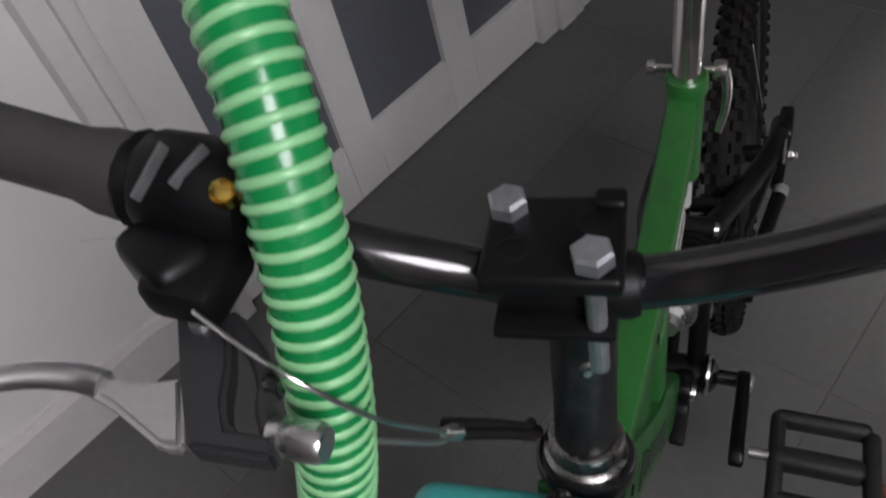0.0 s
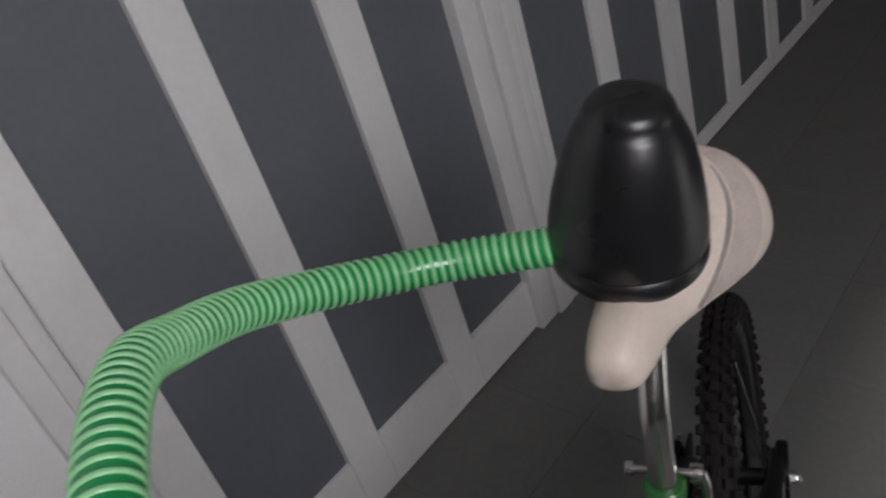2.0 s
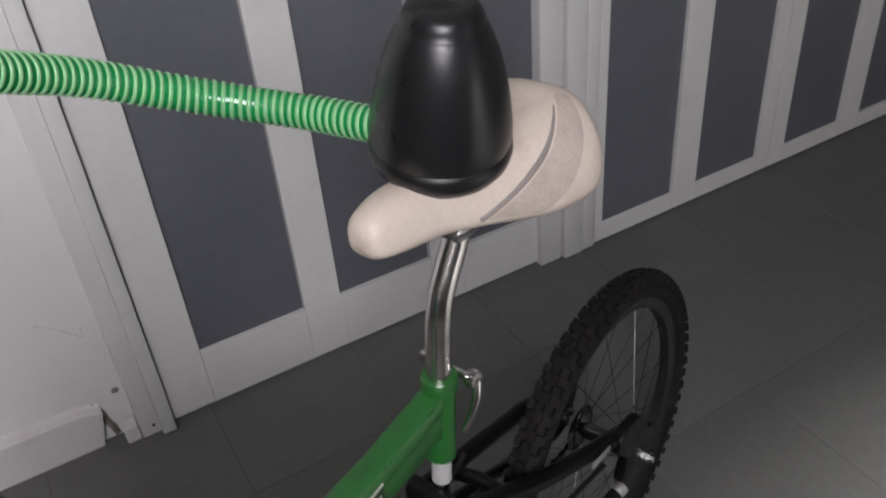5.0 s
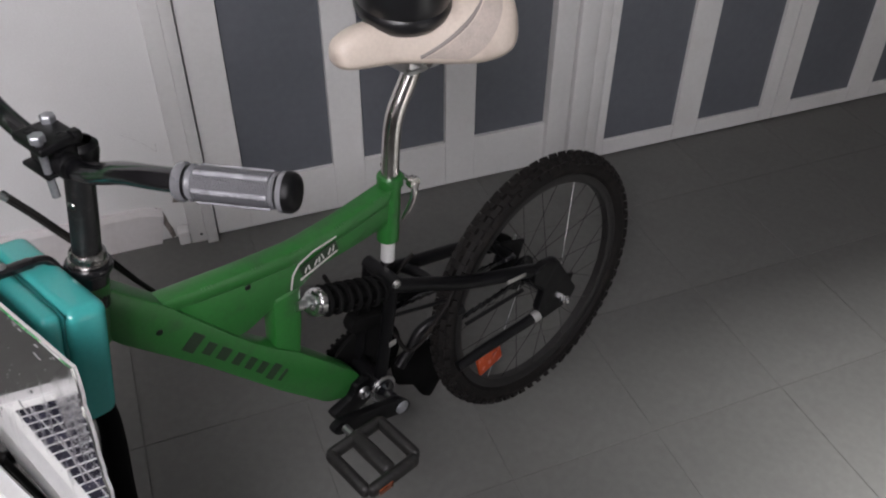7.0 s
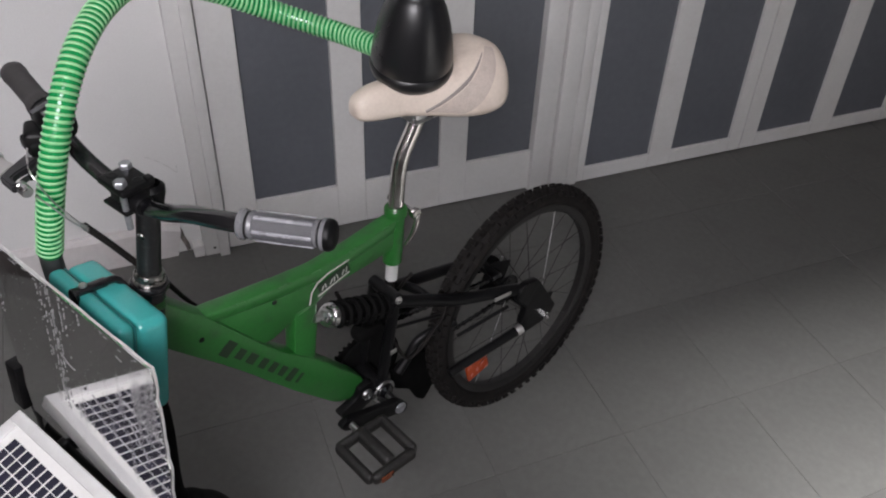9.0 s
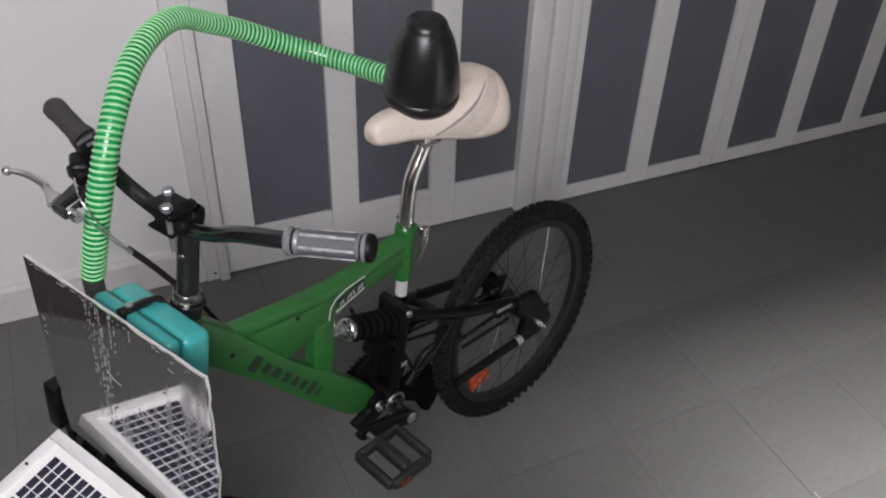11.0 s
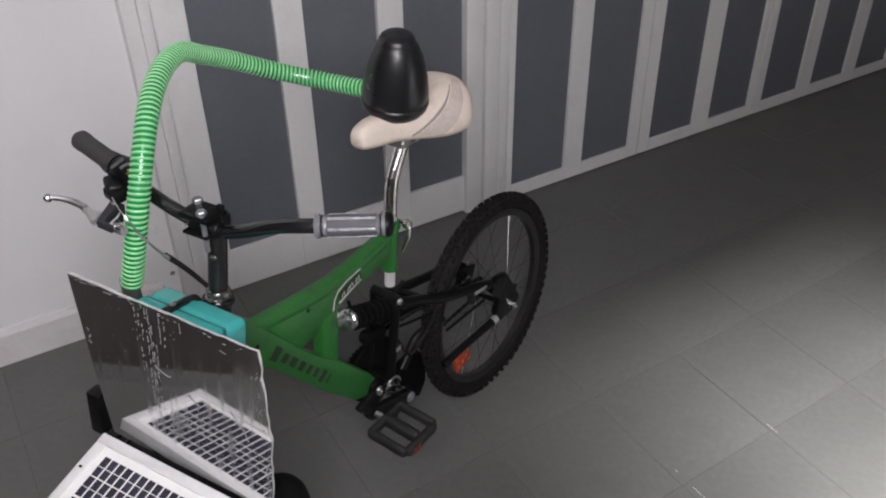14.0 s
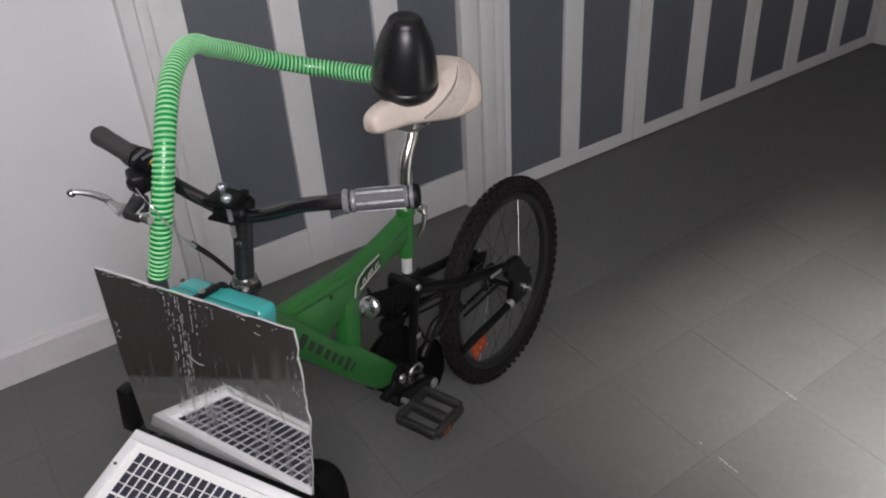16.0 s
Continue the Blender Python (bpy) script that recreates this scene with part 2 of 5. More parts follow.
def merge(bm, own):
    if bm is None:
        return own
    me = bpy.data.meshes.new("tmp")
    own.to_mesh(me)
    own.free()
    bm.from_mesh(me)
    bpy.data.meshes.remove(me)
    return bm


def oriented_box(centre, ax, ay, az, sx, sy, sz, bevel=0.0, seg=2, bm=None):
    own = box_bm(-sx / 2, sx / 2, -sy / 2, sy / 2, -sz / 2, sz / 2, bevel, seg)
    rot = Matrix((ax, ay, az)).transposed().to_4x4()
    bmesh.ops.transform(own, matrix=Matrix.Translation(centre) @ rot, verts=own.verts)
    return merge(bm, own)


def spline(points, steps=10):
    pts = [Vector(p) for p in points]
    ext = [2 * pts[0] - pts[1], *pts, 2 * pts[-1] - pts[-2]]
    out = []
    for i in range(len(pts) - 1):
        a, b, c, d = ext[i:i + 4]
        for k in range(steps):
            s = k / steps
            out.append(0.5 * (2 * b + (c - a) * s + (2 * a - 5 * b + 4 * c - d) * s * s + (3 * b - a - 3 * c + d) * s ** 3))
    out.append(pts[-1])
    return out


def frames_along(path):
    """Tangent and two normals along a path, without twist."""
    out = []
    n = None
    for i, p in enumerate(path):
        t = (path[min(i + 1, len(path) - 1)] - path[max(i - 1, 0)]).normalized()
        if n is None:
            n = t.orthogonal().normalized()
        n = (n - t * n.dot(t)).normalized()
        out.append((p, t, n, t.cross(n)))
    return out


def tube_bm(path, radius, sides=16, caps=True, bm=None):
    """A tube along a path; radius is a number, or one per point."""
    own = bmesh.new() if bm is None else bm
    rings = []
    for i, (p, t, a, b) in enumerate(frames_along([Vector(q) for q in path])):
        r = radius[i] if isinstance(radius, (list, tuple)) else radius
        rings.append([own.verts.new(p + r * (math.cos(k * 2 * math.pi / sides) * a + math.sin(k * 2 * math.pi / sides) * b)) for k in range(sides)])
    for r0, r1 in zip(rings, rings[1:]):
        for k in range(sides):
            own.faces.new((r0[k], r0[(k + 1) % sides], r1[(k + 1) % sides], r1[k]))
    if caps:
        own.faces.new(rings[0][::-1])
        own.faces.new(rings[-1])
    return own


def lathe_bm(profile, base, axis, sides=32, bm=None):
    """Turns (radius, height) pairs round an axis that starts at base."""
    own = bmesh.new() if bm is None else bm
    axis = Vector(axis).normalized()
    a = axis.orthogonal().normalized()
    b = axis.cross(a)
    rings = []
    for r, h in profile:
        c = Vector(base) + axis * h
        if r < 1e-6:
            rings.append([own.verts.new(c)])
        else:
            rings.append([own.verts.new(c + r * (math.cos(k * 2 * math.pi / sides) * a + math.sin(k * 2 * math.pi / sides) * b)) for k in range(sides)])
    for r0, r1 in zip(rings, rings[1:]):
        for k in range(sides):
            q = [r0[k % len(r0)], r0[(k + 1) % len(r0)], r1[(k + 1) % len(r1)], r1[k % len(r1)]]
            q = list(dict.fromkeys(q))
            if len(q) > 2:
                own.faces.new(q)
    return own


# ---- the bicycle's own axes: u towards its rear, w towards the south, z up ----
YAW = radians(20.3)
ORIGIN = V(-0.091, -0.741, 0)
DU = V(math.cos(YAW), math.sin(YAW), 0)
DW = V(math.sin(YAW), -math.cos(YAW), 0)
UP = V(0, 0, 1)


def B(u, w, z):
    return ORIGIN + u * DU + w * DW + z * UP


def plate_bm(outline, w0, w1, bevel=0.004, bm=None, seg=2):
    """A flat piece with an outline in (u, z), from w0 to w1."""
    own = bmesh.new()
    vs = [own.verts.new(B(u, w0, z)) for u, z in outline]
    f = own.faces.new(vs)
    ex = bmesh.ops.extrude_face_region(own, geom=[f])
    bmesh.ops.translate(own, verts=[g for g in ex["geom"] if isinstance(g, bmesh.types.BMVert)], vec=DW * (w1 - w0))
    bmesh.ops.recalc_face_normals(own, faces=own.faces)
    if bevel:
        bmesh.ops.bevel(own, geom=own.edges[:], offset=bevel, segments=seg, affect="EDGES", profile=0.5)
    bmesh.ops.triangulate(own, faces=[f for f in own.faces if len(f.verts) > 4])
    return merge(bm, own)


def rounded(outline, r, n=4):
    """Rounds the corners of an outline by r."""
    out = []
    k = len(outline)
    for i in range(k):
        p, a, b = Vector(outline[i]), Vector(outline[i - 1]), Vector(outline[(i + 1) % k])
        da, db = min(r, (a - p).length * 0.45), min(r, (b - p).length * 0.45)
        s, e = p + (a - p).normalized() * da, p + (b - p).normalized() * db
        for j in range(n + 1):
            t = j / n
            q = (1 - t) ** 2 * s + 2 * t * (1 - t) * p + t * t * e
            out.append((q.x, q.y))
    return out


# ==== the room ====
ROOM_W, ROOM_E, ROOM_S, ROOM_H = -1.55, 3.08, -2.45, 2.6


SLOPE = 0.085


def floor_z(y):
    """The floor falls gently away from the doors."""
    return SLOPE * (y + 0.02)


def setting(name, bm, material, label, category, sharp=40):
    return tagged(part(name, bm, material, None, "", sharp), label, category, "", "structure")


# walls: the north wall has the doors in it
bm = box_bm(ROOM_W - 0.2, -0.35, 0.016, 0.2, -0.02, ROOM_H)
box_bm(-0.36, ROOM_E + 0.25, -0.03, 0.2, 2.1, ROOM_H, bm=bm)
box_bm(-0.36, ROOM_E + 0.25, 0.06, 0.2, 0, 2.1, bm=bm)
wall_north = setting("wall_north", bm, PLASTER, "white plastered wall with a row of panelled doors", "wall")
# unseen wall, set close and dark so the mirror's top reflects dark
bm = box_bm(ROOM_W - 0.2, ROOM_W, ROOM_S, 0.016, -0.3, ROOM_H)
setting("wall_west", bm, DARKWALL, "plain unseen wall, dark brown-grey for the mirror to reflect", "wall")
bm = box_bm(ROOM_E + 0.02, ROOM_E + 0.25, ROOM_S, -0.03, -0.3, ROOM_H)
setting("wall_east", bm, PLASTER, "plain white plastered wall at the end of the doors", "wall")
# unseen wall: its grey keeps bounce low, its openings shape the lamps' light
bm = box_bm(ROOM_W - 0.2, -1.48, ROOM_S - 0.2, ROOM_S, -0.3, ROOM_H)
box_bm(-1.48, -0.56, ROOM_S - 0.2, ROOM_S, -0.3, 1.35, bm=bm)
box_bm(-1.48, -0.56, ROOM_S - 0.2, ROOM_S, 2.35, ROOM_H, bm=bm)
box_bm(-0.56, 0.65, ROOM_S - 0.2, ROOM_S, -0.3, ROOM_H, bm=bm)
box_bm(0.65, 1.4, ROOM_S - 0.2, ROOM_S, 2.4, ROOM_H, bm=bm)
box_bm(1.4, ROOM_E + 0.25, ROOM_S - 0.2, ROOM_S, -0.3, ROOM_H, bm=bm)
setting("wall_south", bm, GREYWALL, "plain grey unseen wall with two openings added for the fill lamps", "wall")
bm = box_bm(ROOM_W - 0.2, ROOM_E + 0.25, ROOM_S - 0.2, 0.2, ROOM_H, ROOM_H + 0.2)
setting("ceiling", bm, CEILING, "plain off-white ceiling", "ceiling")
bm = box_bm(ROOM_W - 0.2, ROOM_E + 0.25, ROOM_S - 0.2, 0.2, -0.3, 0.0)
for v in bm.verts:
    if v.co.z > -0.1:
        v.co.z = floor_z(v.co.y) - 0.0012
floor = setting("floor", bm, GROUT, "grey square ceramic floor tiles with thin dark joints", "floor")

bm = box_bm(-12, 12, -14, ROOM_S - 0.2, -0.5, -0.12)
setting("ground", bm, YARD, "plain grey concrete yard outside the doorway", "ground")

# skirting along the plastered wall, broken off at the door frame
bm = bmesh.new()
prof = [(0.016, -0.003), (0.002, -0.003), (0.002, 0.088), (0.008, 0.102), (0.016, 0.104)]
cuts = [(ROOM_W, 0), (-0.62, 0), (-0.455, 0.0), (-0.43, -0.012)]
rings = []
for x, dz in cuts:
    rings.append([bm.verts.new((x + (0.018 if (z > 0.07 and x > -0.44) else 0), y, z + (dz if z > 0.05 else 0))) for y, z in prof])
for a, b in zip(rings, rings[1:]):
    for i in range(len(prof) - 1):
        bm.faces.new((a[i], a[i + 1], b[i + 1], b[i]))
bm.faces.new(rings[0])
bm.faces.new(rings[-1])
setting("baseboard", bm, SKIRT, "pale painted skirting board with a broken end", "baseboard", 20)


def profile_strip(steps, z0, z1):
    """Upright strips (x0, x1, front y) side by side, as one lintel-high frame."""
    bm = bmesh.new()
    for x0, x1, y in steps:
        box_bm(x0, x1, y, 0.058, z0, z1, 0.0018, 2, bm)
    return bm


# door frame at the left: stepped lacquered strips
bm = profile_strip([(-0.362, -0.326, -0.022), (-0.326, -0.300, -0.036)], 0.0, 2.1)
frame_left = setting("trim", bm, TRIM, "white lacquered door frame of stepped strips", "door frame")
bm = lathe_bm([(0, 0.002), (0.003, 0.0015), (0.0035, 0)], (-0.337, -0.022, 0.022), (0, -1, 0), 10)
part("screw", bm, BLACK, frame_left)
bm = lathe_bm([(0, 0.001), (0.0055, 0.0012), (0.007, 0.0)], (-0.377, 0.016, 0.106), (0.1, -1, 0), 12)
for v in bm.verts:
    v.co.x += 0.004 * math.sin(v.co.z * 900)
part("plug_hole", bm, SOOT, wall_north)
# ragged hole where the skirting has broken away
outline = [(-0.436, 0.092), (-0.424, 0.096), (-0.414, 0.088), (-0.407, 0.07), (-0.404, 0.05), (-0.397, 0.03), (-0.394, 0.008), (-0.404, 0.004), (-0.409, 0.026), (-0.416, 0.048), (-0.421, 0.066), (-0.431, 0.078)]
bm = bmesh.new()
f = bm.faces.new([bm.verts.new((x, 0.0135, z)) for x, z in outline])
ex = bmesh.ops.extrude_face_region(bm, geom=[f])
bmesh.ops.translate(bm, verts=[g for g in ex["geom"] if isinstance(g, bmesh.types.BMVert)], vec=(0, 0.0022, 0))
bmesh.ops.triangulate(bm, faces=bm.faces[:])
part("broken_edge", bm, SOOT, wall_north, "dark ragged gap in the plaster")
path = spline([V(-0.459, 0.0157, 0.2995), V(-0.434, 0.0157, 0.283), V(-0.406, 0.0157, 0.2575), V(-0.394, 0.0157, 0.243), V(-0.391, 0.0157, 0.262)], 5)
part("scuff", tube_bm(path, [0.0008 + 0.0006 * math.sin(i * 1.7) for i in range(len(path))], 5), SCUFF, wall_north, "grey scuff mark")
bm = box_bm(-0.39, -0.363, -0.02, 0.014, -0.002, 0.035, 0.004)
part("foot_block", bm, TRIM, frame_left)


def panelled_door(name, x0, x1, panels, rail, yface, ypanel, label):
    """A leaf of stiles and rails, with grey panels set back in it."""
    door = empty(name, label, "door", "", "structure")
    edges = [x0] + [v for p in panels for v in p] + [x1]
    for a, b in zip(edges[::2], edges[1::2]):
        part("stile", box_bm(a, b, yface, 0.05, 0.006, 2.07, 0.0012, 1), TRIM, door)
    for a, b in panels:
        part("rail", box_bm(a, b, yface, 0.05, 0.006, rail, 0.0008, 1), TRIM, door)
        part("rail", box_bm(a, b, yface, 0.05, 1.98, 2.07, 0.003, 1), TRIM, door)
        part("panel", box_bm(a, b, ypanel, ypanel + 0.012, rail, 1.98), PANEL, door, "dark blue-grey frosted panel")
    return door


panelled_door("door_1", -0.2965, 0.640, [(-0.214, 0.004), (0.084, 0.301), (0.383, 0.600)], 0.133, -0.014, -0.002, "white panelled door with three tall grey panels, closed")
bm = profile_strip([(0.589, 0.649, -0.030), (0.6535, 0.7075, -0.040), (0.7100, 0.7450, -0.037)], 0.0, 2.1)
setting("trim", bm, TRIM, "white lacquered door post of stepped strips between two doors", "door frame")
panelled_door("door_2", 0.746, 1.363, [(0.770, 1.003), (1.086, 1.315)], 0.052, -0.036, -0.026, "white panelled door with two tall grey panels, closed")
panelled_door("door_2", 1.367, 2.020, [(1.425, 1.660), (1.750, 1.985)], 0.052, -0.036, -0.026, "white panelled door with two tall grey panels, closed")
panelled_door("door_2", 2.024, 3.075, [(2.069, 2.306), (2.393, 2.630), (2.715, 2.950)], 0.052, -0.036, -0.026, "white panelled door with three tall grey panels, closed")
bm = box_bm(3.02, 3.098, -0.16, -0.03, 0.0, 2.1, 0.004)
setting("trim", bm, TRIM, "white door post at the end of the row", "door frame")

# ==== bicycle ====
bicycle = empty("bicycle", "green full-suspension bicycle with beige saddle, standing on tiles", "bicycle")

# frame: pressed beam, upper arm, strut and tubes
beam = rounded([(-0.454, 0.662), (-0.430, 0.632), (-0.373, 0.570), (-0.283, 0.452), (-0.256, 0.420), (-0.203, 0.372), (-0.118, 0.272), (-0.098, 0.242), (-0.118, 0.212), (-0.168, 0.232), (-0.244, 0.318), (-0.346, 0.446), (-0.437, 0.548), (-0.462, 0.60)], 0.014)
bm = plate_bm(beam, -0.0175, 0.0175, 0.006)
arm = rounded([(-0.392, 0.574), (-0.320, 0.564), (-0.250, 0.556), (-0.190, 0.551), (-0.120, 0.557), (-0.054, 0.568), (-0.026, 0.573), (-0.030, 0.514), (-0.090, 0.506), (-0.160, 0.502), (-0.182, 0.486), (-0.230, 0.476), (-0.276, 0.457), (-0.312, 0.460)], 0.008)
plate_bm(arm, -0.0120, 0.0120, 0.004, bm)
rim_arm = rounded([(-0.397, 0.576), (-0.320, 0.566), (-0.250, 0.558), (-0.190, 0.553), (-0.120, 0.559), (-0.054, 0.570), (-0.026, 0.575), (-0.028, 0.550), (-0.060, 0.543), (-0.120, 0.532), (-0.190, 0.527), (-0.250, 0.533), (-0.320, 0.543), (-0.392, 0.556)], 0.008)
plate_bm(rim_arm, -0.0145, 0.0145, 0.0055, bm)
strut = rounded([(-0.234, 0.488), (-0.190, 0.490), (-0.193, 0.434), (-0.204, 0.345), (-0.240, 0.380)], 0.008)
plate_bm(strut, -0.0165, 0.0135, 0.004, bm)
tube_bm([B(-0.0262, 0, 0.478), B(-0.0195, 0, 0.588)], 0.0165, 20, bm=bm)
lathe_bm([(0.0168, 0), (0.0185, 0.002), (0.0185, 0.016), (0.0168, 0.018)], B(-0.0200, 0, 0.571), UP, 24, bm)
tube_bm([V(-0.5010, -0.8985, 0.640), B(-0.452, 0, 0.560)], 0.0195, 24, bm=bm)
frame_part = part("frame", bm, GREEN, bicycle, "green painted pressed-steel frame with worn decals")

for u, z in ((-0.388, 0.536), (-0.2665, 0.533)):
    bm = lathe_bm([(0.0, 0.0015), (0.0035, 0.0012), (0.0045, 0)], B(u, 0.0175 if u < -0.3 else 0.0145, z), DW, 12)
    part("plug", bm, BLACK, frame_part)


def decal_bar(u0, z0, u1, z1, width, w, material, parent=frame_part):
    a, b = B(u0, w, z0), B(u1, w, z1)
    ax = (b - a).normalized()
    return part("decal_bar", oriented_box((a + b) / 2, ax, ax.cross(DW), DW, (b - a).length, width, 0.0012), material, parent)


# worn lettering on the beam becomes plain bars
x = 0.0
for length, height in ((0.018, 0.03), (0.014, 0.02), (0.017, 0.02), (0.014, 0.02), (0.013, 0.02), (0.013, 0.02), (0.014, 0.028), (0.006, 0.022)):
    f0, f1 = x / 0.147, (x + length * 0.8) / 0.147
    pu, pz, qu, qz = -0.358, 0.502, -0.238, 0.352
    decal_bar(pu + (qu - pu) * f0, pz + (qz - pz) * f0, pu + (qu - pu) * f1, pz + (qz - pz) * f1, height * 0.9, 0.0180, INK)
    x += length + 0.006
# worn emblem: a swept outline with short pale strokes in it
for a in ((-0.206, 0.492, -0.201, 0.515), (-0.2015, 0.514, -0.190, 0.528), (-0.191, 0.5275, -0.168, 0.537), (-0.169, 0.537, -0.128, 0.543), (-0.190, 0.501, -0.128, 0.519)):
    decal_bar(*a, 0.0022, 0.0152, WHITE)
decal_bar(-0.188, 0.513, -0.128, 0.530, 0.017, 0.0149, INK)
for k in range(7):
    u = -0.182 + k * 0.0078
    lean = (0.003, -0.002, 0.005, 0.001, -0.003, 0.004, 0.002)[k]
    decal_bar(u, 0.509 + k * 0.0022, u + lean, 0.5175 + k * 0.0024, 0.0020, 0.0156, WHITE)

# seat post and its clamp
# the pale frame material stands in for bright reflections on chrome
part("post_sleeve", lathe_bm([(0.0096, 0), (0.0108, 0.001), (0.0108, 0.042), (0.0096, 0.043)], B(-0.0275, 0, 0.438), B(-0.0205, 0, 0.57) - B(-0.030, 0, 0.405), 24), PVFRAME, bicycle, "steel sleeve round the seat post, its reflected light painted pale")
path = spline([B(-0.030, 0, 0.405), B(-0.0205, 0, 0.57), B(-0.0165, 0, 0.635), B(-0.009, 0, 0.678), B(0.012, 0, 0.718), B(0.030, 0, 0.752)], 8)
part("seat_post", tube_bm(path, [0.0098 if i < 7 else 0.0128 for i in range(len(path))], 20), CHROME, bicycle, "bent chrome seat post")
clamp = part("seat_clamp", lathe_bm([(0.0168, 0), (0.0192, 0.001), (0.0192, 0.012), (0.0170, 0.014)], B(-0.0196, 0, 0.572), UP, 28), GREEN, bicycle)
bm = tube_bm([B(0.000, -0.034, 0.580), B(0.000, 0.030, 0.580)], 0.004, 10)
lathe_bm([(0, 0.0), (0.007, 0.001), (0.007, 0.008), (0, 0.009)], B(0.000, -0.038, 0.580), DW, 12, bm)
lathe_bm([(0, 0), (0.009, 0.001), (0.01, 0.006), (0.009, 0.012), (0, 0.013)], B(0.000, 0.020, 0.580), DW, 14, bm)
part("skewer", bm, CHROME, clamp)
path = spline([B(0.001, 0.030, 0.580), B(-0.005, 0.034, 0.566), B(-0.013, 0.034, 0.548), B(-0.022, 0.030, 0.528)], 6)
part("quick_release_lever", tube_bm(path, [0.0055 - 0.0022 * i / (len(path) - 1) for i in range(len(path))], 10), CHROME, clamp, "curved chrome quick-release lever")


SYAW = YAW - radians(9)
SU, SW = V(math.cos(SYAW), math.sin(SYAW), 0), V(math.sin(SYAW), -math.cos(SYAW), 0)


def SAD(u, w, z):
    return B(-0.098, -0.016, z) + SU * (u + 0.098) + SW * w


# saddle: lofted cross-sections from nose to rear
def saddle_shape():
    bm = bmesh.new()
    # u, half width, top z, bottom z
    rows = [(-0.0880, 0.004, 0.786, 0.779), (-0.0860, 0.0125, 0.794, 0.771), (-0.077, 0.0200, 0.803, 0.764), (-0.052, 0.0250, 0.8105, 0.759), (-0.015, 0.030, 0.811, 0.755), (0.025, 0.047, 0.812, 0.748), (0.060, 0.064, 0.819, 0.740), (0.093, 0.079, 0.830, 0.736), (0.122, 0.083, 0.838, 0.738), (0.140, 0.076, 0.838, 0.746), (0.152, 0.058, 0.833, 0.760), (0.158, 0.024, 0.824, 0.785)]
    fine = []
    for k in range(len(rows) - 1):
        p0, p1, p2, p3 = (Vector(rows[min(max(k + q, 0), len(rows) - 1)]) for q in (-1, 0, 1, 2))
        for q in range(4):
            s = q / 4
            fine.append(0.5 * (2 * p1 + (p2 - p0) * s + (2 * p0 - 5 * p1 + 4 * p2 - p3) * s * s + (3 * p1 - p0 - 3 * p2 + p3) * s ** 3))
    rows = fine + [Vector(rows[-1])]
    n = 44
    rings = []
    for u, h, zt, zb in rows:
        ring = []
        for k in range(n):
            a = 2 * math.pi * k / n
            c, s = math.cos(a), math.sin(a)
            ww = h * math.copysign(abs(c) ** 0.75, c)
            zz = zt if s > 0 else zb
            mid = zb + (zt - zb) * 0.45
            zz = mid + (zz - mid) * abs(s) ** 0.8
            zz -= 0.012 * (abs(c) ** 3) * (h / 0.08)
            ring.append(bm.verts.new(SAD(u, ww, zz)))
        rings.append(ring)
    for a, b in zip(rings, rings[1:]):
        for k in range(n):
            bm.faces.new((a[k], a[(k + 1) % n], b[(k + 1) % n], b[k]))
    bm.faces.new(rings[0])
    bm.faces.new(rings[-1])
    bmesh.ops.recalc_face_normals(bm, faces=bm.faces)
    return bm


saddle_bm = saddle_shape()
skin = BVHTree.FromBMesh(saddle_bm)
saddle = part("saddle", saddle_bm, SADDLE, bicycle, "beige vinyl saddle with dark curved seams", 80)


def on_skin(pts, lift):
    out = []
    for p in spline(pts, 8):
        q, nrm, _, _ = skin.find_nearest(p)
        out.append(q)
    for _ in range(12):
        out = [out[0]] + [(x + 2 * y + z) / 4 for x, y, z in zip(out, out[1:], out[2:])] + [out[-1]]
    return [q + lift * (q - SAD(0.05, 0, 0.78)).normalized() for q in out]


for s in (1, -1):
    seam = [SAD(0.128, 0.036 * s, 0.865), SAD(0.104, 0.060 * s, 0.842), SAD(0.074, 0.076 * s, 0.815), SAD(0.040, 0.070 * s, 0.785), SAD(0.004, 0.056 * s, 0.760)]
    edge = [SAD(0.142, 0.046 * s, 0.86), SAD(0.128, 0.072 * s, 0.832), SAD(0.108, 0.094 * s, 0.800), SAD(0.085, 0.096 * s, 0.770), SAD(0.058, 0.085 * s, 0.745)]
    path = on_skin(seam, -0.0011)
    n = len(path) - 1
    part("seam", tube_bm(path, [0.0030 * (0.12 + 0.88 * min(1.0, (k / n) * 1.9)) for k in range(n + 1)], 8), SADDLEBAND, saddle, "dark curved seam")
    inner, outer = on_skin(seam, 0.0), on_skin(edge, 0.0)
    own = bmesh.new()
    grid = []
    for k in range(2, n + 1):
        row = []
        for q in range(7):
            p, nrm, _, _ = skin.find_nearest(inner[k].lerp(outer[k], 0.10 + 0.85 * q / 6))
            row.append(own.verts.new(p + nrm.normalized() * (0.0006 + 0.0004 * ((k + q) % 2))))
        grid.append(row)
    for r0, r1 in zip(grid, grid[1:]):
        for q in range(6):
            own.faces.new((r0[q], r0[q + 1], r1[q + 1], r1[q]))
    part("embossed_patch", own, SADDLEPATCH, saddle, "embossed greyish side patch", 80)
bm = tube_bm([B(0.0, -0.03, 0.742), B(0.06, -0.035, 0.738), B(0.12, -0.05, 0.745)], 0.0035, 8)
tube_bm([B(0.0, 0.012, 0.742), B(0.06, 0.014, 0.738), B(0.12, 0.03, 0.745)], 0.0035, 8, bm=bm)
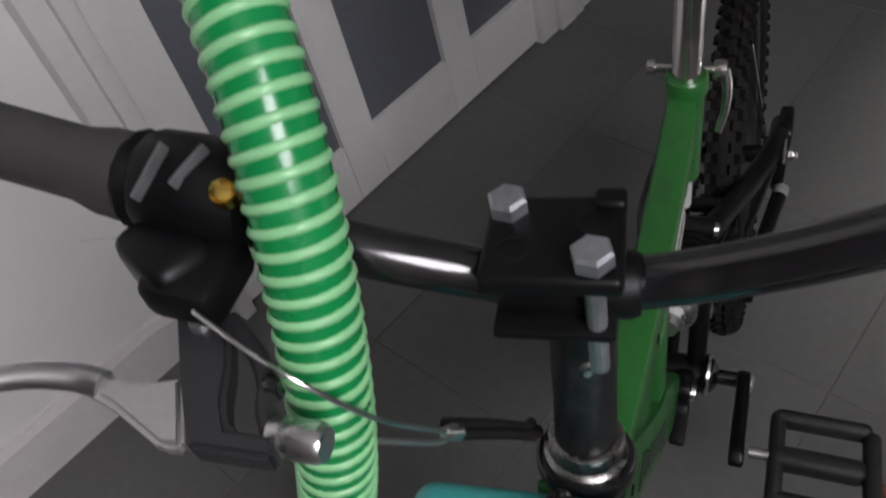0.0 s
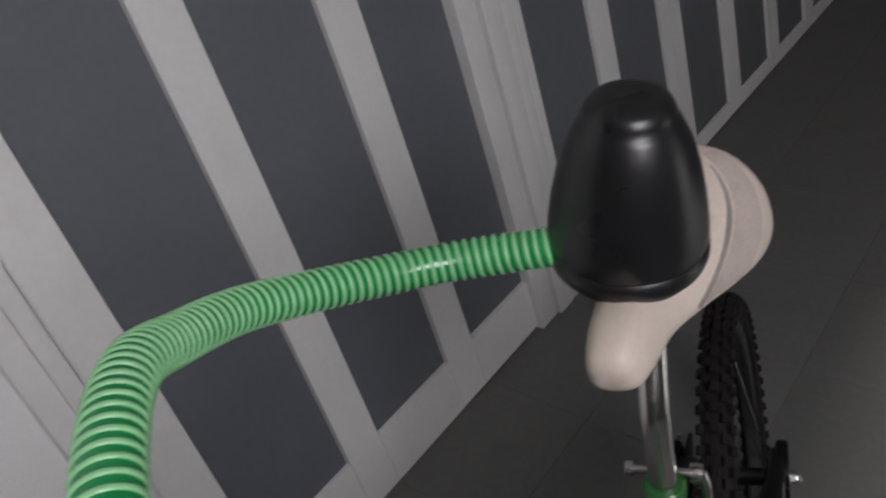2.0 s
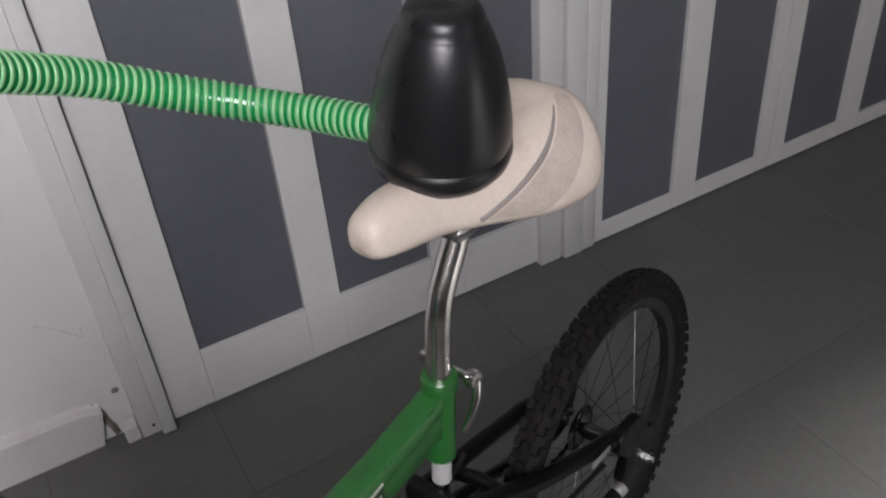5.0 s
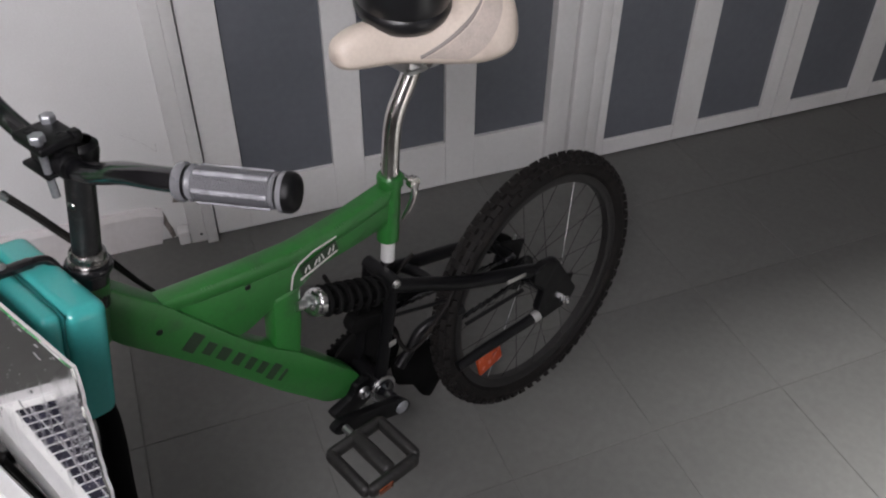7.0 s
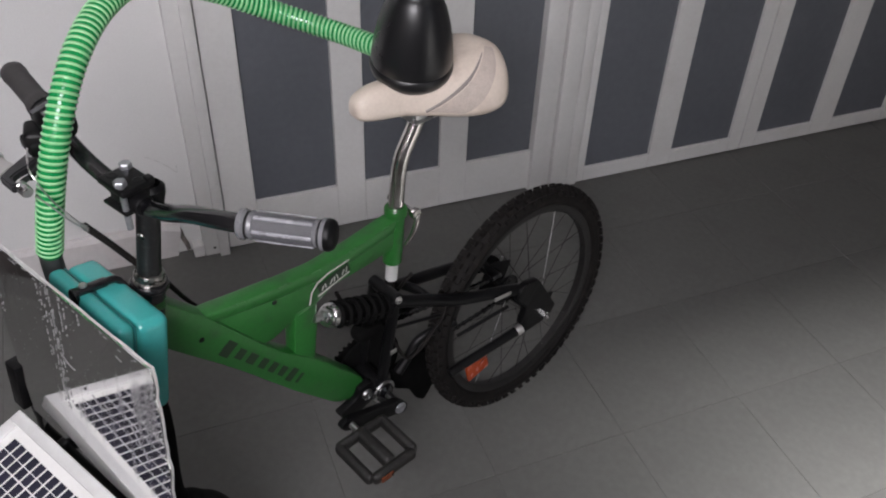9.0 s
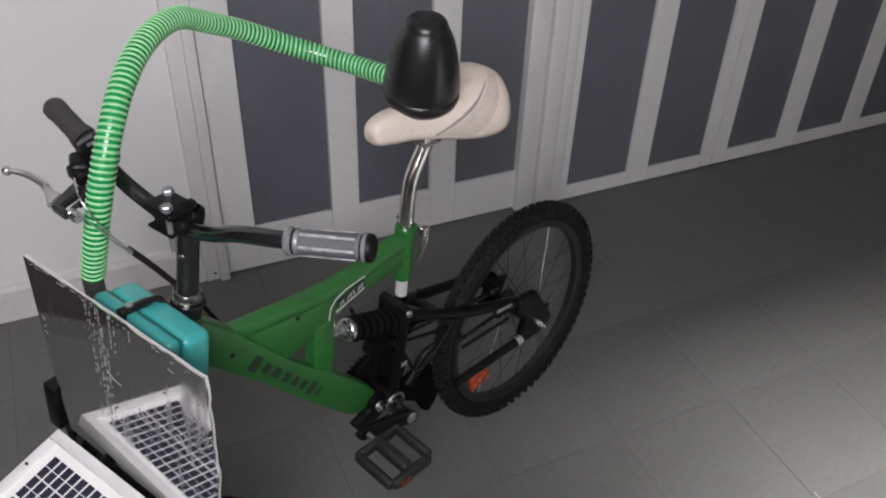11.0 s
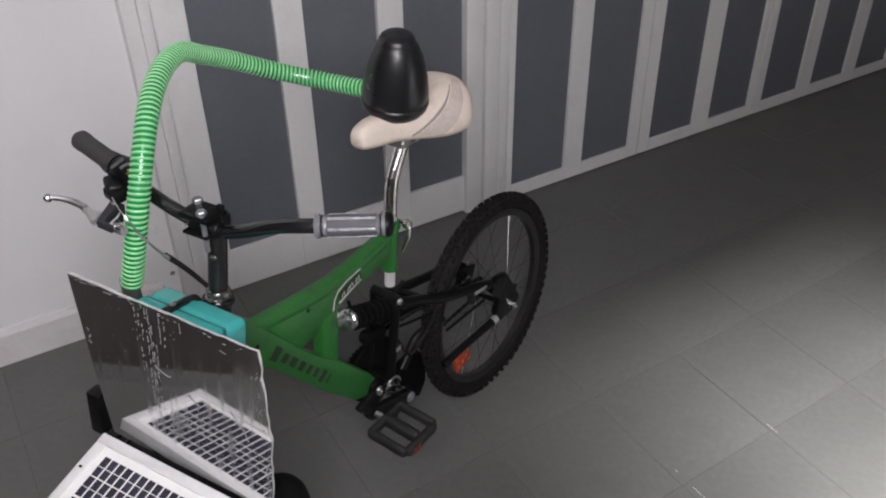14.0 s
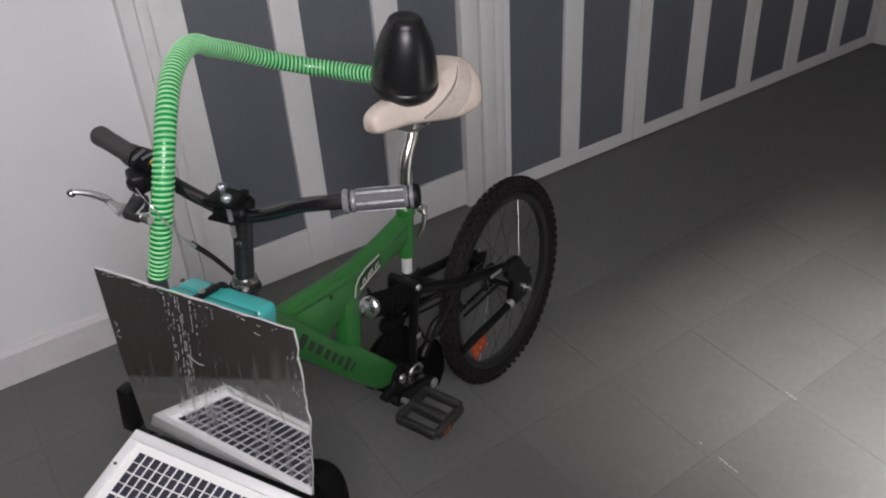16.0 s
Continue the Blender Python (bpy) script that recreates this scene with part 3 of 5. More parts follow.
oriented_box(B(0.022, -0.01, 0.744), DU, DW, UP, 0.035, 0.05, 0.022, 0.004, bm=bm)
part("saddle_rails", bm, STEEL, bicycle)

# headset, stem and handlebar
STEM_FOOT, STEM_TOP = V(-0.498, -0.9055, 0.680), V(-0.4790, -0.8985, 0.798)
HEAD_AXIS = (STEM_TOP - STEM_FOOT).normalized()
HEAD = STEM_FOOT - HEAD_AXIS * 0.012
bm = lathe_bm([(0.0185, -0.052), (0.0192, -0.050), (0.0192, -0.012), (0.0212, -0.010), (0.0212, -0.002), (0.0195, 0.0), (0.0160, 0.0005)], HEAD, HEAD_AXIS, 40)
headset = part("headset", bm, BLACKGLOSS, bicycle, "black headset cup with a worn steel lock nut")
bm = lathe_bm([(0.0160, -0.0005), (0.0192, 0.0), (0.0203, 0.0012), (0.0203, 0.0058), (0.0192, 0.0072), (0.0176, 0.0080), (0.0174, 0.0094), (0.0188, 0.0104), (0.0190, 0.0150), (0.0178, 0.0174), (0.0164, 0.0182), (0.0150, 0.0184)], HEAD, HEAD_AXIS, 36)
part("lock_nut", bm, NUT, headset, "worn steel lock nut", 30)
stem = part("stem", tube_bm([STEM_FOOT - HEAD_AXIS * 0.008, STEM_TOP + HEAD_AXIS * 0.002], 0.0146, 28), STEMPAINT, bicycle, "black scuffed steel stem")
bm = lathe_bm([(0.0, 0.0015), (0.0022, 0.0012), (0.004, 0.0018), (0.0052, 0.0005), (0.0055, 0)], (STEM_FOOT + (STEM_TOP - STEM_FOOT) * 0.55) + V(-0.0100, -0.0100, 0.0), V(-0.7, -0.7, 0.1), 14)
part("stem_hole", bm, NUT, stem)
BAR = V(0.477, -0.879, 0).normalized()
FWD = V(-0.879, -0.477, 0).normalized()
CLAMP = V(-0.501, -0.902, 0.816)
bm = oriented_box(CLAMP + BAR * 0.0005 - FWD * 0.001 + V(0, 0, 0.0040), BAR, FWD, UP, 0.0510, 0.043, 0.009, 0.0030, 3)
oriented_box(CLAMP + BAR * 0.020 - FWD * 0.0185 + V(0, 0, 0.0065), BAR, FWD, UP, 0.012, 0.010, 0.011, 0.0025, 3, bm)
lathe_bm([(0.0112, -0.034), (0.0122, -0.026), (0.0150, -0.014), (0.0178, -0.004), (0.0182, 0.004), (0.013, 0.010)], STEM_TOP + V(0.003, 0.003, 0), UP, 28, bm)
oriented_box(CLAMP - FWD * 0.006 + V(0, 0, -0.012), BAR, FWD, UP, 0.046, 0.024, 0.032, 0.007, 3, bm)
oriented_box(CLAMP + FWD * 0.0005 + V(0, 0, -0.0245), BAR, FWD, UP, 0.046, 0.039, 0.005, 0.002, bm=bm)
lathe_bm([(0, 0), (0.0115, 0), (0.0132, 0.003), (0.0132, 0.049), (0.0115, 0.052), (0, 0.052)], V(-0.498, -0.904, 0.798) - BAR * 0.024, BAR, 24, bm)
bar_clamp = part("bar_clamp", bm, BLACK, stem, "black painted handlebar clamp")


def hex_bolt(top, length):
    bm = lathe_bm([(0, 0.0), (0.0065, 0.0), (0.0078, -0.0015), (0.0078, -0.007), (0.0, -0.007)], top, UP, 6)
    tube_bm([Vector(top) - UP * 0.006, Vector(top) - UP * length], 0.004, 12, bm=bm)
    return part("bolt", bm, BOLT, bar_clamp, "galvanised hex bolt", 25)


hex_bolt((-0.5060, -0.9225, 0.8350), 0.068)
hex_bolt((-0.4965, -0.8800, 0.8315), 0.030)
for s in ((-0.513, -0.893, 0.8248), (-0.487, -0.911, 0.8248)):
    part("bolt_hole", lathe_bm([(0.0, -0.004), (0.004, -0.004), (0.0045, 0.0003), (0.006, 0.0003), (0.0065, 0)], s, UP, 16), BLACK, bar_clamp)

bar_path = spline([V(-0.6045, -0.692, 0.875), V(-0.588, -0.732, 0.860), V(-0.564, -0.788, 0.840), V(-0.540, -0.840, 0.8225), V(-0.516, -0.874, 0.805), V(-0.500, -0.903, 0.797), V(-0.4805, -0.929, 0.7955), V(-0.4625, -0.967, 0.8105), V(-0.439, -1.0145, 0.8355), V(-0.4058, -1.0585, 0.849), V(-0.324, -1.116, 0.853)], 8)
handlebar = part("handlebar", tube_bm(bar_path, 0.0104, 18), BLACKGLOSS, bicycle, "black chromed bent steel handlebar")


def along(points, radii, material, name, label, parent, sides=24):
    return part(name, tube_bm(points, radii, sides), material, parent, label)


# grey grip with raised flanges and long ridges
g0, g1 = V(-0.398, -1.063, 0.8483), V(-0.3165, -1.1195, 0.8536)
gd = (g1 - g0).normalized()
L = (g1 - g0).length
bm = lathe_bm([(0.010, 0), (0.0152, 0.0), (0.0166, 0.002), (0.0166, 0.006), (0.0142, 0.008), (0.0142, 0.011), (0.0158, 0.013), (0.0145, 0.018), (0.0140, L - 0.018), (0.0152, L - 0.015), (0.0138, L - 0.0135), (0.0138, L - 0.0115), (0.0168, L - 0.010), (0.0170, L - 0.0055), (0.0, L - 0.005)], g0, gd, 32)
grip = part("grip", bm, GRIP, bicycle, "grey rubber handlebar grip with ridges")
part("sleeve", lathe_bm([(0.0138, 0.016), (0.0150, 0.0165), (0.0150, L - 0.0175), (0.0138, L - 0.017)], g0, gd, 40), KNURL, grip, "knurled grip sleeve")
for h in (0.0085, L - 0.0128):
    part("groove", lathe_bm([(0.0140, h - 0.0002), (0.0150, h), (0.0150, h + 0.0022), (0.0140, h + 0.0024)], g0, gd, 32), BLACK, grip, "dark groove")
ga = (UP - gd * UP.dot(gd)).normalized()
gb = gd.cross(ga)
for k in range(6):
    ang = 2 * math.pi * k / 6 + 0.35
    o = (math.cos(ang) * ga + math.sin(ang) * gb)
    side = gd.cross(o)
    part("ridge", oriented_box(g0 + gd * (L * 0.5) + o * 0.0146, gd, side, o, L * 0.64, 0.0042, 0.0036, 0.0014, 3), GRIPEDGE, grip, "worn ridge with its shine painted paler")
part("end_cap", lathe_bm([(0.0, 0.0042), (0.010, 0.0038), (0.0148, 0.0020), (0.0168, -0.0012), (0.0172, -0.0056), (0.010, -0.0058)], g1, gd, 32), BLACK, grip)

# worn dark grip on the other side
h0, h1 = V(-0.6045, -0.692, 0.875), V(-0.5735, -0.7645, 0.8525)
hd = (h1 - h0).normalized()
H = (h1 - h0).length
bm = lathe_bm([(0, -0.004), (0.011, -0.003), (0.0150, 0.002), (0.0156, 0.01), (0.0146, 0.02), (0.0146, H * 0.72), (0.0160, H * 0.8), (0.0172, H * 0.86), (0.0174, H), (0.011, H + 0.003)], h0, hd, 28)
part("grip", bm, DARKGRIP, bicycle, "worn black handlebar grip")

# brake lever: clamp body, flat bracket, pivot barrel and bent aluminium lever
def slab_bm(outline, z_top, thick, bevel=0.002, seg=2):
    own = bmesh.new()
    f = own.faces.new([own.verts.new((x, y, z_top)) for x, y in outline])
    ex = bmesh.ops.extrude_face_region(own, geom=[f])
    bmesh.ops.translate(own, verts=[g for g in ex["geom"] if isinstance(g, bmesh.types.BMVert)], vec=(0, 0, -thick))
    bmesh.ops.recalc_face_normals(own, faces=own.faces)
    bmesh.ops.bevel(own, geom=own.edges[:], offset=bevel, segments=seg, affect="EDGES")
    bmesh.ops.triangulate(own, faces=[g for g in own.faces if len(g.verts) > 4])
    return own


bd = (V(-0.545, -0.830, 0.842) - V(-0.583, -0.740, 0.857)).normalized()
bs = bd.cross(UP).normalized()
bm = lathe_bm([(0.011, 0), (0.0165, 0.001), (0.0195, 0.005), (0.0185, 0.009), (0.0205, 0.012), (0.0212, 0.03), (0.0195, 0.045), (0.017, 0.051), (0.011, 0.053)], V(-0.5745, -0.7625, 0.8535), bd, 14)
oriented_box(V(-0.588, -0.795, 0.836), (bd + bs * 0.5).normalized(), (bs - bd * 0.5).normalized(), UP, 0.034, 0.026, 0.026, 0.007, 3, bm)
oriented_box(V(-0.586, -0.806, 0.833), bd, bs, UP, 0.030, 0.034, 0.018, 0.005, 2, bm)
brake = part("brake_lever", bm, BLACK, bicycle, "black brake lever body with aluminium lever")
for p, q in ((V(-0.5868, -0.7920, 0.8655), V(-0.5665, -0.7885, 0.8735)), (V(-0.5755, -0.7989, 0.8655), V(-0.5580, -0.8000, 0.8705))):
    ax = (q - p).normalized()
    part("rib", oriented_box((p + q) / 2, ax, ax.cross(UP).normalized(), ax.cross(UP).cross(ax).normalized(), (q - p).length, 0.0015, 0.005, 0.0006), WORNRIB, brake)
part("adjuster_screw", lathe_bm([(0, 0.005), (0.003, 0.0045), (0.0046, 0.006), (0.0052, 0.0)], V(-0.5655, -0.8135, 0.8590), V(-0.3, -0.5, 1), 16), BRASS, brake, "brass screw")
part("bracket", slab_bm([(-0.5973, -0.7985), (-0.5875, -0.8190), (-0.6020, -0.8370), (-0.6140, -0.8480), (-0.6195, -0.8570), (-0.6130, -0.8715), (-0.6186, -0.8786), (-0.6322, -0.8502), (-0.6160, -0.8250)], 0.822, 0.011), BRACKET, brake, "flat dark grey lever bracket")
for c, rr, m in ((V(-0.5973, -0.8148, 0.8215), 0.0042, STEEL), (V(-0.5835, -0.7985, 0.8405), 0.0055, BRACKET), (V(-0.5995, -0.8555, 0.818), 0.0032, BLACKGLOSS)):
    part("pivot_screw", lathe_bm([(0, 0.004), (rr * 0.5, 0.004), (rr * 0.9, 0.0035), (rr, 0.002), (rr, -0.004)], c, UP, 14), m, brake)
part("hook", tube_bm(spline([V(-0.5880, -0.8180, 0.8165), V(-0.5935, -0.8400, 0.8165), V(-0.6005, -0.8530, 0.8165), V(-0.6068, -0.8590, 0.8165), V(-0.6145, -0.8720, 0.8165)], 6), 0.0036, 10), BRACKET, brake, "curved guard of the bracket")
bm = lathe_bm([(0.0, 0), (0.006, 0.0), (0.0068, 0.001), (0.0068, 0.005), (0.0055, 0.006), (0.0055, 0.008), (0.007, 0.009), (0.007, 0.018), (0.0058, 0.020), (0, 0.020)], V(-0.6118, -0.8668, 0.815), V(0.0076, -0.0174, 0.0), 20)
part("cable_adjuster", bm, STEEL, brake, "silver barrel adjuster")
lever = part("lever", slab_bm([(-0.6150, -0.8240), (-0.6325, -0.8475), (-0.6372, -0.8395), (-0.6375, -0.8100), (-0.6398, -0.7950), (-0.6355, -0.7850), (-0.6312, -0.7915), (-0.6285, -0.8040), (-0.6230, -0.8150)], 0.8195, 0.008, 0.0022, 3), ALU, brake, "bent cast aluminium lever with ball end")
path = spline([V(-0.6335, -0.7990, 0.8165), V(-0.6375, -0.7900, 0.819), V(-0.648, -0.7785, 0.8245), V(-0.660, -0.770, 0.8285), V(-0.672, -0.764, 0.831)], 8)
bm = tube_bm(path, [0.0056 - 0.0014 * i / (len(path) - 1) for i in range(len(path))], 14)
bmesh.ops.create_uvsphere(bm, u_segments=14, v_segments=10, radius=0.0064, matrix=Matrix.Translation((-0.6745, -0.7625, 0.8295)))
part("lever_tip", bm, STEEL, lever, "polished lever end with a ball")


def cable(name, pts, r, material, label="", parent=bicycle):
    return part(name, tube_bm(spline(pts, 8), r, 8), material, parent, label)


cable("brake_cable", [V(-0.5967, -0.8118, 0.8285), V(-0.5970, -0.838, 0.8275), V(-0.5945, -0.862, 0.823), V(-0.580, -0.873, 0.79), V(-0.5545, -0.877, 0.748)], 0.0010, STEEL, "bare steel brake cable")
cable("brake_cable", [V(-0.592, -0.892, 0.812), V(-0.578, -0.892, 0.79), V(-0.566, -0.884, 0.765), V(-0.555, -0.878, 0.748)], 0.0010, STEEL, "bare steel brake cable")
for dz, dy in ((0.0, 0.0), (0.004, 0.004)):
    cable("cable_sleeve", [V(-0.5545, -0.877 + dy, 0.747 + dz), V(-0.532, -0.880 + dy, 0.717 + dz), V(-0.509, -0.876 + dy, 0.678 + dz), V(-0.482, -0.852 + dy, 0.622 + dz), V(-0.460, -0.822 + dy, 0.560), V(-0.442, -0.796 + dy, 0.510)], 0.0026, RUBBER, "thin black cable sleeve")
part("sleeve_tip", lathe_bm([(0, 0.006), (0.0025, 0.005), (0.0035, 0.0), (0.0035, -0.006), (0, -0.006)], V(-0.5555, -0.8765, 0.749), V(-0.022, 0.0, 0.03), 10), STEEL, bicycle)

# shock absorber: spring, rod and eyelets
s0, s1 = B(-0.190, 0.014, 0.455), B(-0.040, 0.014, 0.397)
sd = (s1 - s0).normalized()
SL = (s1 - s0).length
bm = lathe_bm([(0, -0.012), (0.007, -0.012), (0.007, 0.004), (0.012, 0.006), (0.012, 0.012), (0.018, 0.014), (0.018, 0.018), (0.0205, 0.020), (0.0205, 0.028), (0.016, 0.030), (0.008, 0.031)], s0, sd, 24)
shock = part("shock_absorber", bm, STEEL, bicycle, "rear shock absorber with black coil spring")
hel = []
a = sd.orthogonal().normalized()
b = sd.cross(a)
for i in range(121):
    th = i / 120 * 2 * math.pi * 6.5
    hel.append(s0 + sd * (0.03 + (SL - 0.045) * i / 120) + 0.0200 * (math.cos(th) * a + math.sin(th) * b))
bm = tube_bm(hel, 0.0042, 8)
tube_bm([s0 + sd * 0.03, s1], 0.0145, 16, bm=bm)
part("spring", bm, MATTE, shock, "black coil spring")

# rear swing arm
RYAW = radians(17.2)
RU = V(math.cos(RYAW), math.sin(RYAW), 0)
RW = V(math.sin(RYAW), -math.cos(RYAW), 0)
WHEEL = V(0.182, -0.677, 0.2345)
axle_n, axle_f = WHEEL + RW * 0.062, WHEEL - RW * 0.062
bm = tube_bm([B(-0.042, -0.032, 0.421), B(-0.042, 0.036, 0.421)], 0.0115, 14)
swing = part("swing_arm", bm, BLACK, bicycle, "black tubular rear swing arm")
part("bracket_shell", tube_bm([B(-0.078, -0.04, 0.218), B(-0.078, 0.045, 0.218)], 0.021, 18), BLACK, swing)
for s in (1, -1):
    ax = WHEEL + RW * 0.058 * s
    stay = [B(-0.045, 0.028, 0.414), B(0.02, 0.045, 0.391), B(0.085, 0.062, 0.367), B(0.185, 0.086, 0.346), B(0.262, 0.090, 0.315)]
    if s < 0:
        stay = [B(-0.045, -0.028, 0.408), B(0.027, -0.040, 0.369), B(0.07, -0.042, 0.355), B(0.155, -0.042, 0.333), B(0.225, -0.040, 0.313), ax + V(0, 0, 0.03)]
    part("upper_stay", tube_bm(spline(stay, 6), 0.0115, 12), BLACK, swing)
    if s > 0:
        part("brake_rod", tube_bm([B(0.085, 0.062, 0.272), B(0.195, 0.088, 0.302)], 0.0038, 8), BLACK, swing)
    else:
        part("lower_stay", tube_bm(spline([B(-0.05, 0.03 * s, 0.310), B(0.03, 0.045 * s, 0.295), ax + V(-0.05, -0.015, 0.0), ax], 6), 0.0085, 10), BLACK, swing)
    part("side_strut", tube_bm(spline([B(-0.044, 0.026 * s, 0.420), B(-0.048, 0.028 * s, 0.38), B(-0.062, 0.030 * s, 0.305), B(-0.074, 0.030 * s, 0.225)], 6), 0.0105, 12), BLACK, swing)
    part("gusset", plate_bm(rounded([(-0.052, 0.412), (-0.012, 0.408), (0.0, 0.396), (-0.022, 0.388), (-0.052, 0.36)], 0.008), 0.026 * s - 0.003, 0.026 * s + 0.003, 0.002), MATTE, swing)
part("curved_stay", tube_bm(spline([B(0.090, 0.050, 0.298), B(0.039, 0.036, 0.293), B(0.011, 0.030, 0.281), B(-0.009, 0.030, 0.255), B(-0.034, 0.030, 0.230)], 6), 0.0090, 12), BLACK, swing)
part("tension_rod", tube_bm([B(-0.045, 0.030, 0.353), B(0.060, 0.046, 0.333)], 0.0034, 8), BLACK, swing)
part("cross_brace", tube_bm(spline([B(0.026, -0.042, 0.368), B(0.032, 0.0, 0.378), B(0.026, 0.042, 0.388)], 6), 0.009, 10), BLACK, swing)
part("pivot_bolt", lathe_bm([(0, 0.005), (0.006, 0.004), (0.0075, 0)], B(-0.042, 0.036, 0.421), DW, 12), STEEL, swing)
part("pivot_ring", lathe_bm([(0.0058, 0.0), (0.0066, 0.0045), (0.0100, 0.0050), (0.0118, 0.0)], B(-0.108, 0.0300, 0.224), DW, 28), STEEL, frame_part, "worn steel pivot ring")
part("label_plate", oriented_box(B(-0.055, 0.041, 0.308), DU, UP, DW, 0.014, 0.010, 0.002, 0.0006), ALU, swing)


def knobby_wheel(centre, axis, fwd, radius, tube_r, name, parent, spokes, knobs, label):
    """A wheel with a knobbed tyre, rim, hub and wire spokes."""
    axis, fwd = Vector(axis).normalized(), Vector(fwd).normalized()
    hub = part(name, lathe_bm([(0.006, -0.055), (0.014, -0.045), (0.026, -0.040), (0.026, -0.036), (0.013, -0.032), (0.013, 0.032), (0.026, 0.036), (0.026, 0.040), (0.014, 0.045), (0.006, 0.055)], centre, axis, 20), BLACKGLOSS, parent, label)
    n, k = 72, 12
    bm = bmesh.new()
    rings = []
    cr = radius - tube_r
    for i in range(n):
        th = 2 * math.pi * i / n
        rad = math.cos(th) * fwd + math.sin(th) * UP
        rings.append([bm.verts.new(centre + rad * (cr + 0.93 * tube_r * math.cos(2 * math.pi * j / k)) + axis * (0.98 * tube_r * math.sin(2 * math.pi * j / k))) for j in range(k)])
    for i in range(n):
        for j in range(k):
            bm.faces.new((rings[i][j], rings[(i + 1) % n][j], rings[(i + 1) % n][(j + 1) % k], rings[i][(j + 1) % k]))
    part("tyre", bm, RUBBER, hub, "black knobbed rubber tyre", 30)
    bm = bmesh.new()
    for i in range(knobs):
        th = 2 * math.pi * i / knobs
        for ph, off in ((0.0, 0.0), (0.55, 0.5), (-0.55, 0.5), (1.0, 0.0), (-1.0, 0.0)):
            t2 = th + off * 2 * math.pi / knobs
            rad = math.cos(t2) * fwd + math.sin(t2) * UP
            tan = -math.sin(t2) * fwd + math.cos(t2) * UP
            out = math.cos(ph) * rad + math.sin(ph) * axis
            side = tan.cross(out)
            p = centre + rad * cr + out * tube_r * 0.97
            oriented_box(p, tan, side, out, cr * 2 * math.pi / knobs * 0.48, tube_r * 0.44, tube_r * 0.58, bm=bm)
    tagged(part("tread", bm, RUBBER, hub, "dusty tread blocks", 30), kind="stuff")
    bm = bmesh.new()
    rp = [(-0.011, radius - 2 * tube_r + 0.006), (-0.012, radius - 2 * tube_r - 0.004), (-0.008, radius - 2 * tube_r - 0.012), (0.008, radius - 2 * tube_r - 0.012), (0.012, radius - 2 * tube_r - 0.004), (0.011, radius - 2 * tube_r + 0.006)]
    rings = []
    for i in range(n):
        th = 2 * math.pi * i / n
        rad = math.cos(th) * fwd + math.sin(th) * UP
        rings.append([bm.verts.new(centre + rad * r + axis * a) for a, r in rp])
    for i in range(n):
        for j in range(len(rp)):
            bm.faces.new((rings[i][j], rings[(i + 1) % n][j], rings[(i + 1) % n][(j + 1) % len(rp)], rings[i][(j + 1) % len(rp)]))
    part("rim", bm, RIM, hub, "dark grey wheel rim")
    for i in range(spokes):
        th = 2 * math.pi * i / spokes
        s = 1 if i % 2 else -1
        ta = th + (0.5 if (i // 2) % 2 else -0.5)
        rad = math.cos(th) * fwd + math.sin(th) * UP
        rh = math.cos(ta) * fwd + math.sin(ta) * UP
        part("spoke", tube_bm([centre + rh * 0.024 + axis * 0.038 * s, centre + rad * (radius - 2 * tube_r - 0.008)], 0.0006, 5), BLACK if i % 13 != 5 else STEEL, hub)
    return hub


rear = knobby_wheel(WHEEL, RW, RU, 0.2640, 0.0205, "rear_wheel", bicycle, 28, 64, "black rear wheel with a knobbed tyre")
# crank, chainring, pedal and dropouts
part("bottom_bracket", lathe_bm([(0, 0.080), (0.0085, 0.079), (0.0085, 0.056), (0.012, 0.055), (0.016, 0.052), (0.019, 0.050), (0.0195, 0.044), (0.022, 0.043), (0.024, 0.040)], B(-0.080, 0.0, 0.222), DW, 26), BLACKGLOSS, bicycle, "dark metal bottom bracket cup")
part("cup_ring", lathe_bm([(0.0185, 0), (0.0195, 0.003), (0.0235, 0.003), (0.0245, 0)], B(-0.080, 0.044, 0.224), DW, 28), STEEL, bicycle, "worn bright ring of the bottom bracket")
bm = lathe_bm([(0.012, -0.002), (0.056, -0.003), (0.061, -0.002), (0.061, 0.002), (0.056, 0.003), (0.012, 0.002)], B(-0.078, -0.045, 0.218), DW, 48)
for k in range(36):
    a = 2 * math.pi * k / 36
    rad = math.cos(a) * DU + math.sin(a) * UP
    oriented_box(B(-0.078, -0.045, 0.218) + rad * 0.063, rad, rad.cross(DW), DW, 0.008, 0.006, 0.003, bm=bm)
part("chainring", bm, MATTE, bicycle, "black toothed chainring")
bm = lathe_bm([(0.012, -0.004), (0.070, -0.005), (0.076, -0.003), (0.076, 0.003), (0.070, 0.005), (0.012, 0.004)], B(-0.058, -0.031, 0.214), DW, 48)
part("chain_guard", bm, MATTE, bicycle, "black plastic chain guard disc")
bm = plate_bm(rounded([(-0.058, 0.212), (-0.080, 0.238), (-0.196, 0.276), (-0.212, 0.266), (-0.202, 0.250), (-0.085, 0.203), (-0.066, 0.194)], 0.008), 0.076, 0.090, 0.003)
crank = part("crank_arm", bm, BLACK, bicycle, "black crank arm")
part("crank_bolt", lathe_bm([(0, 0.002), (0.006, 0.003), (0.008, 0.004), (0.0115, 0.002), (0.012, 0)], B(-0.079, 0.090, 0.218), DW, 20), BOLT, crank)
PED = B(-0.192, 0.106, 0.266)
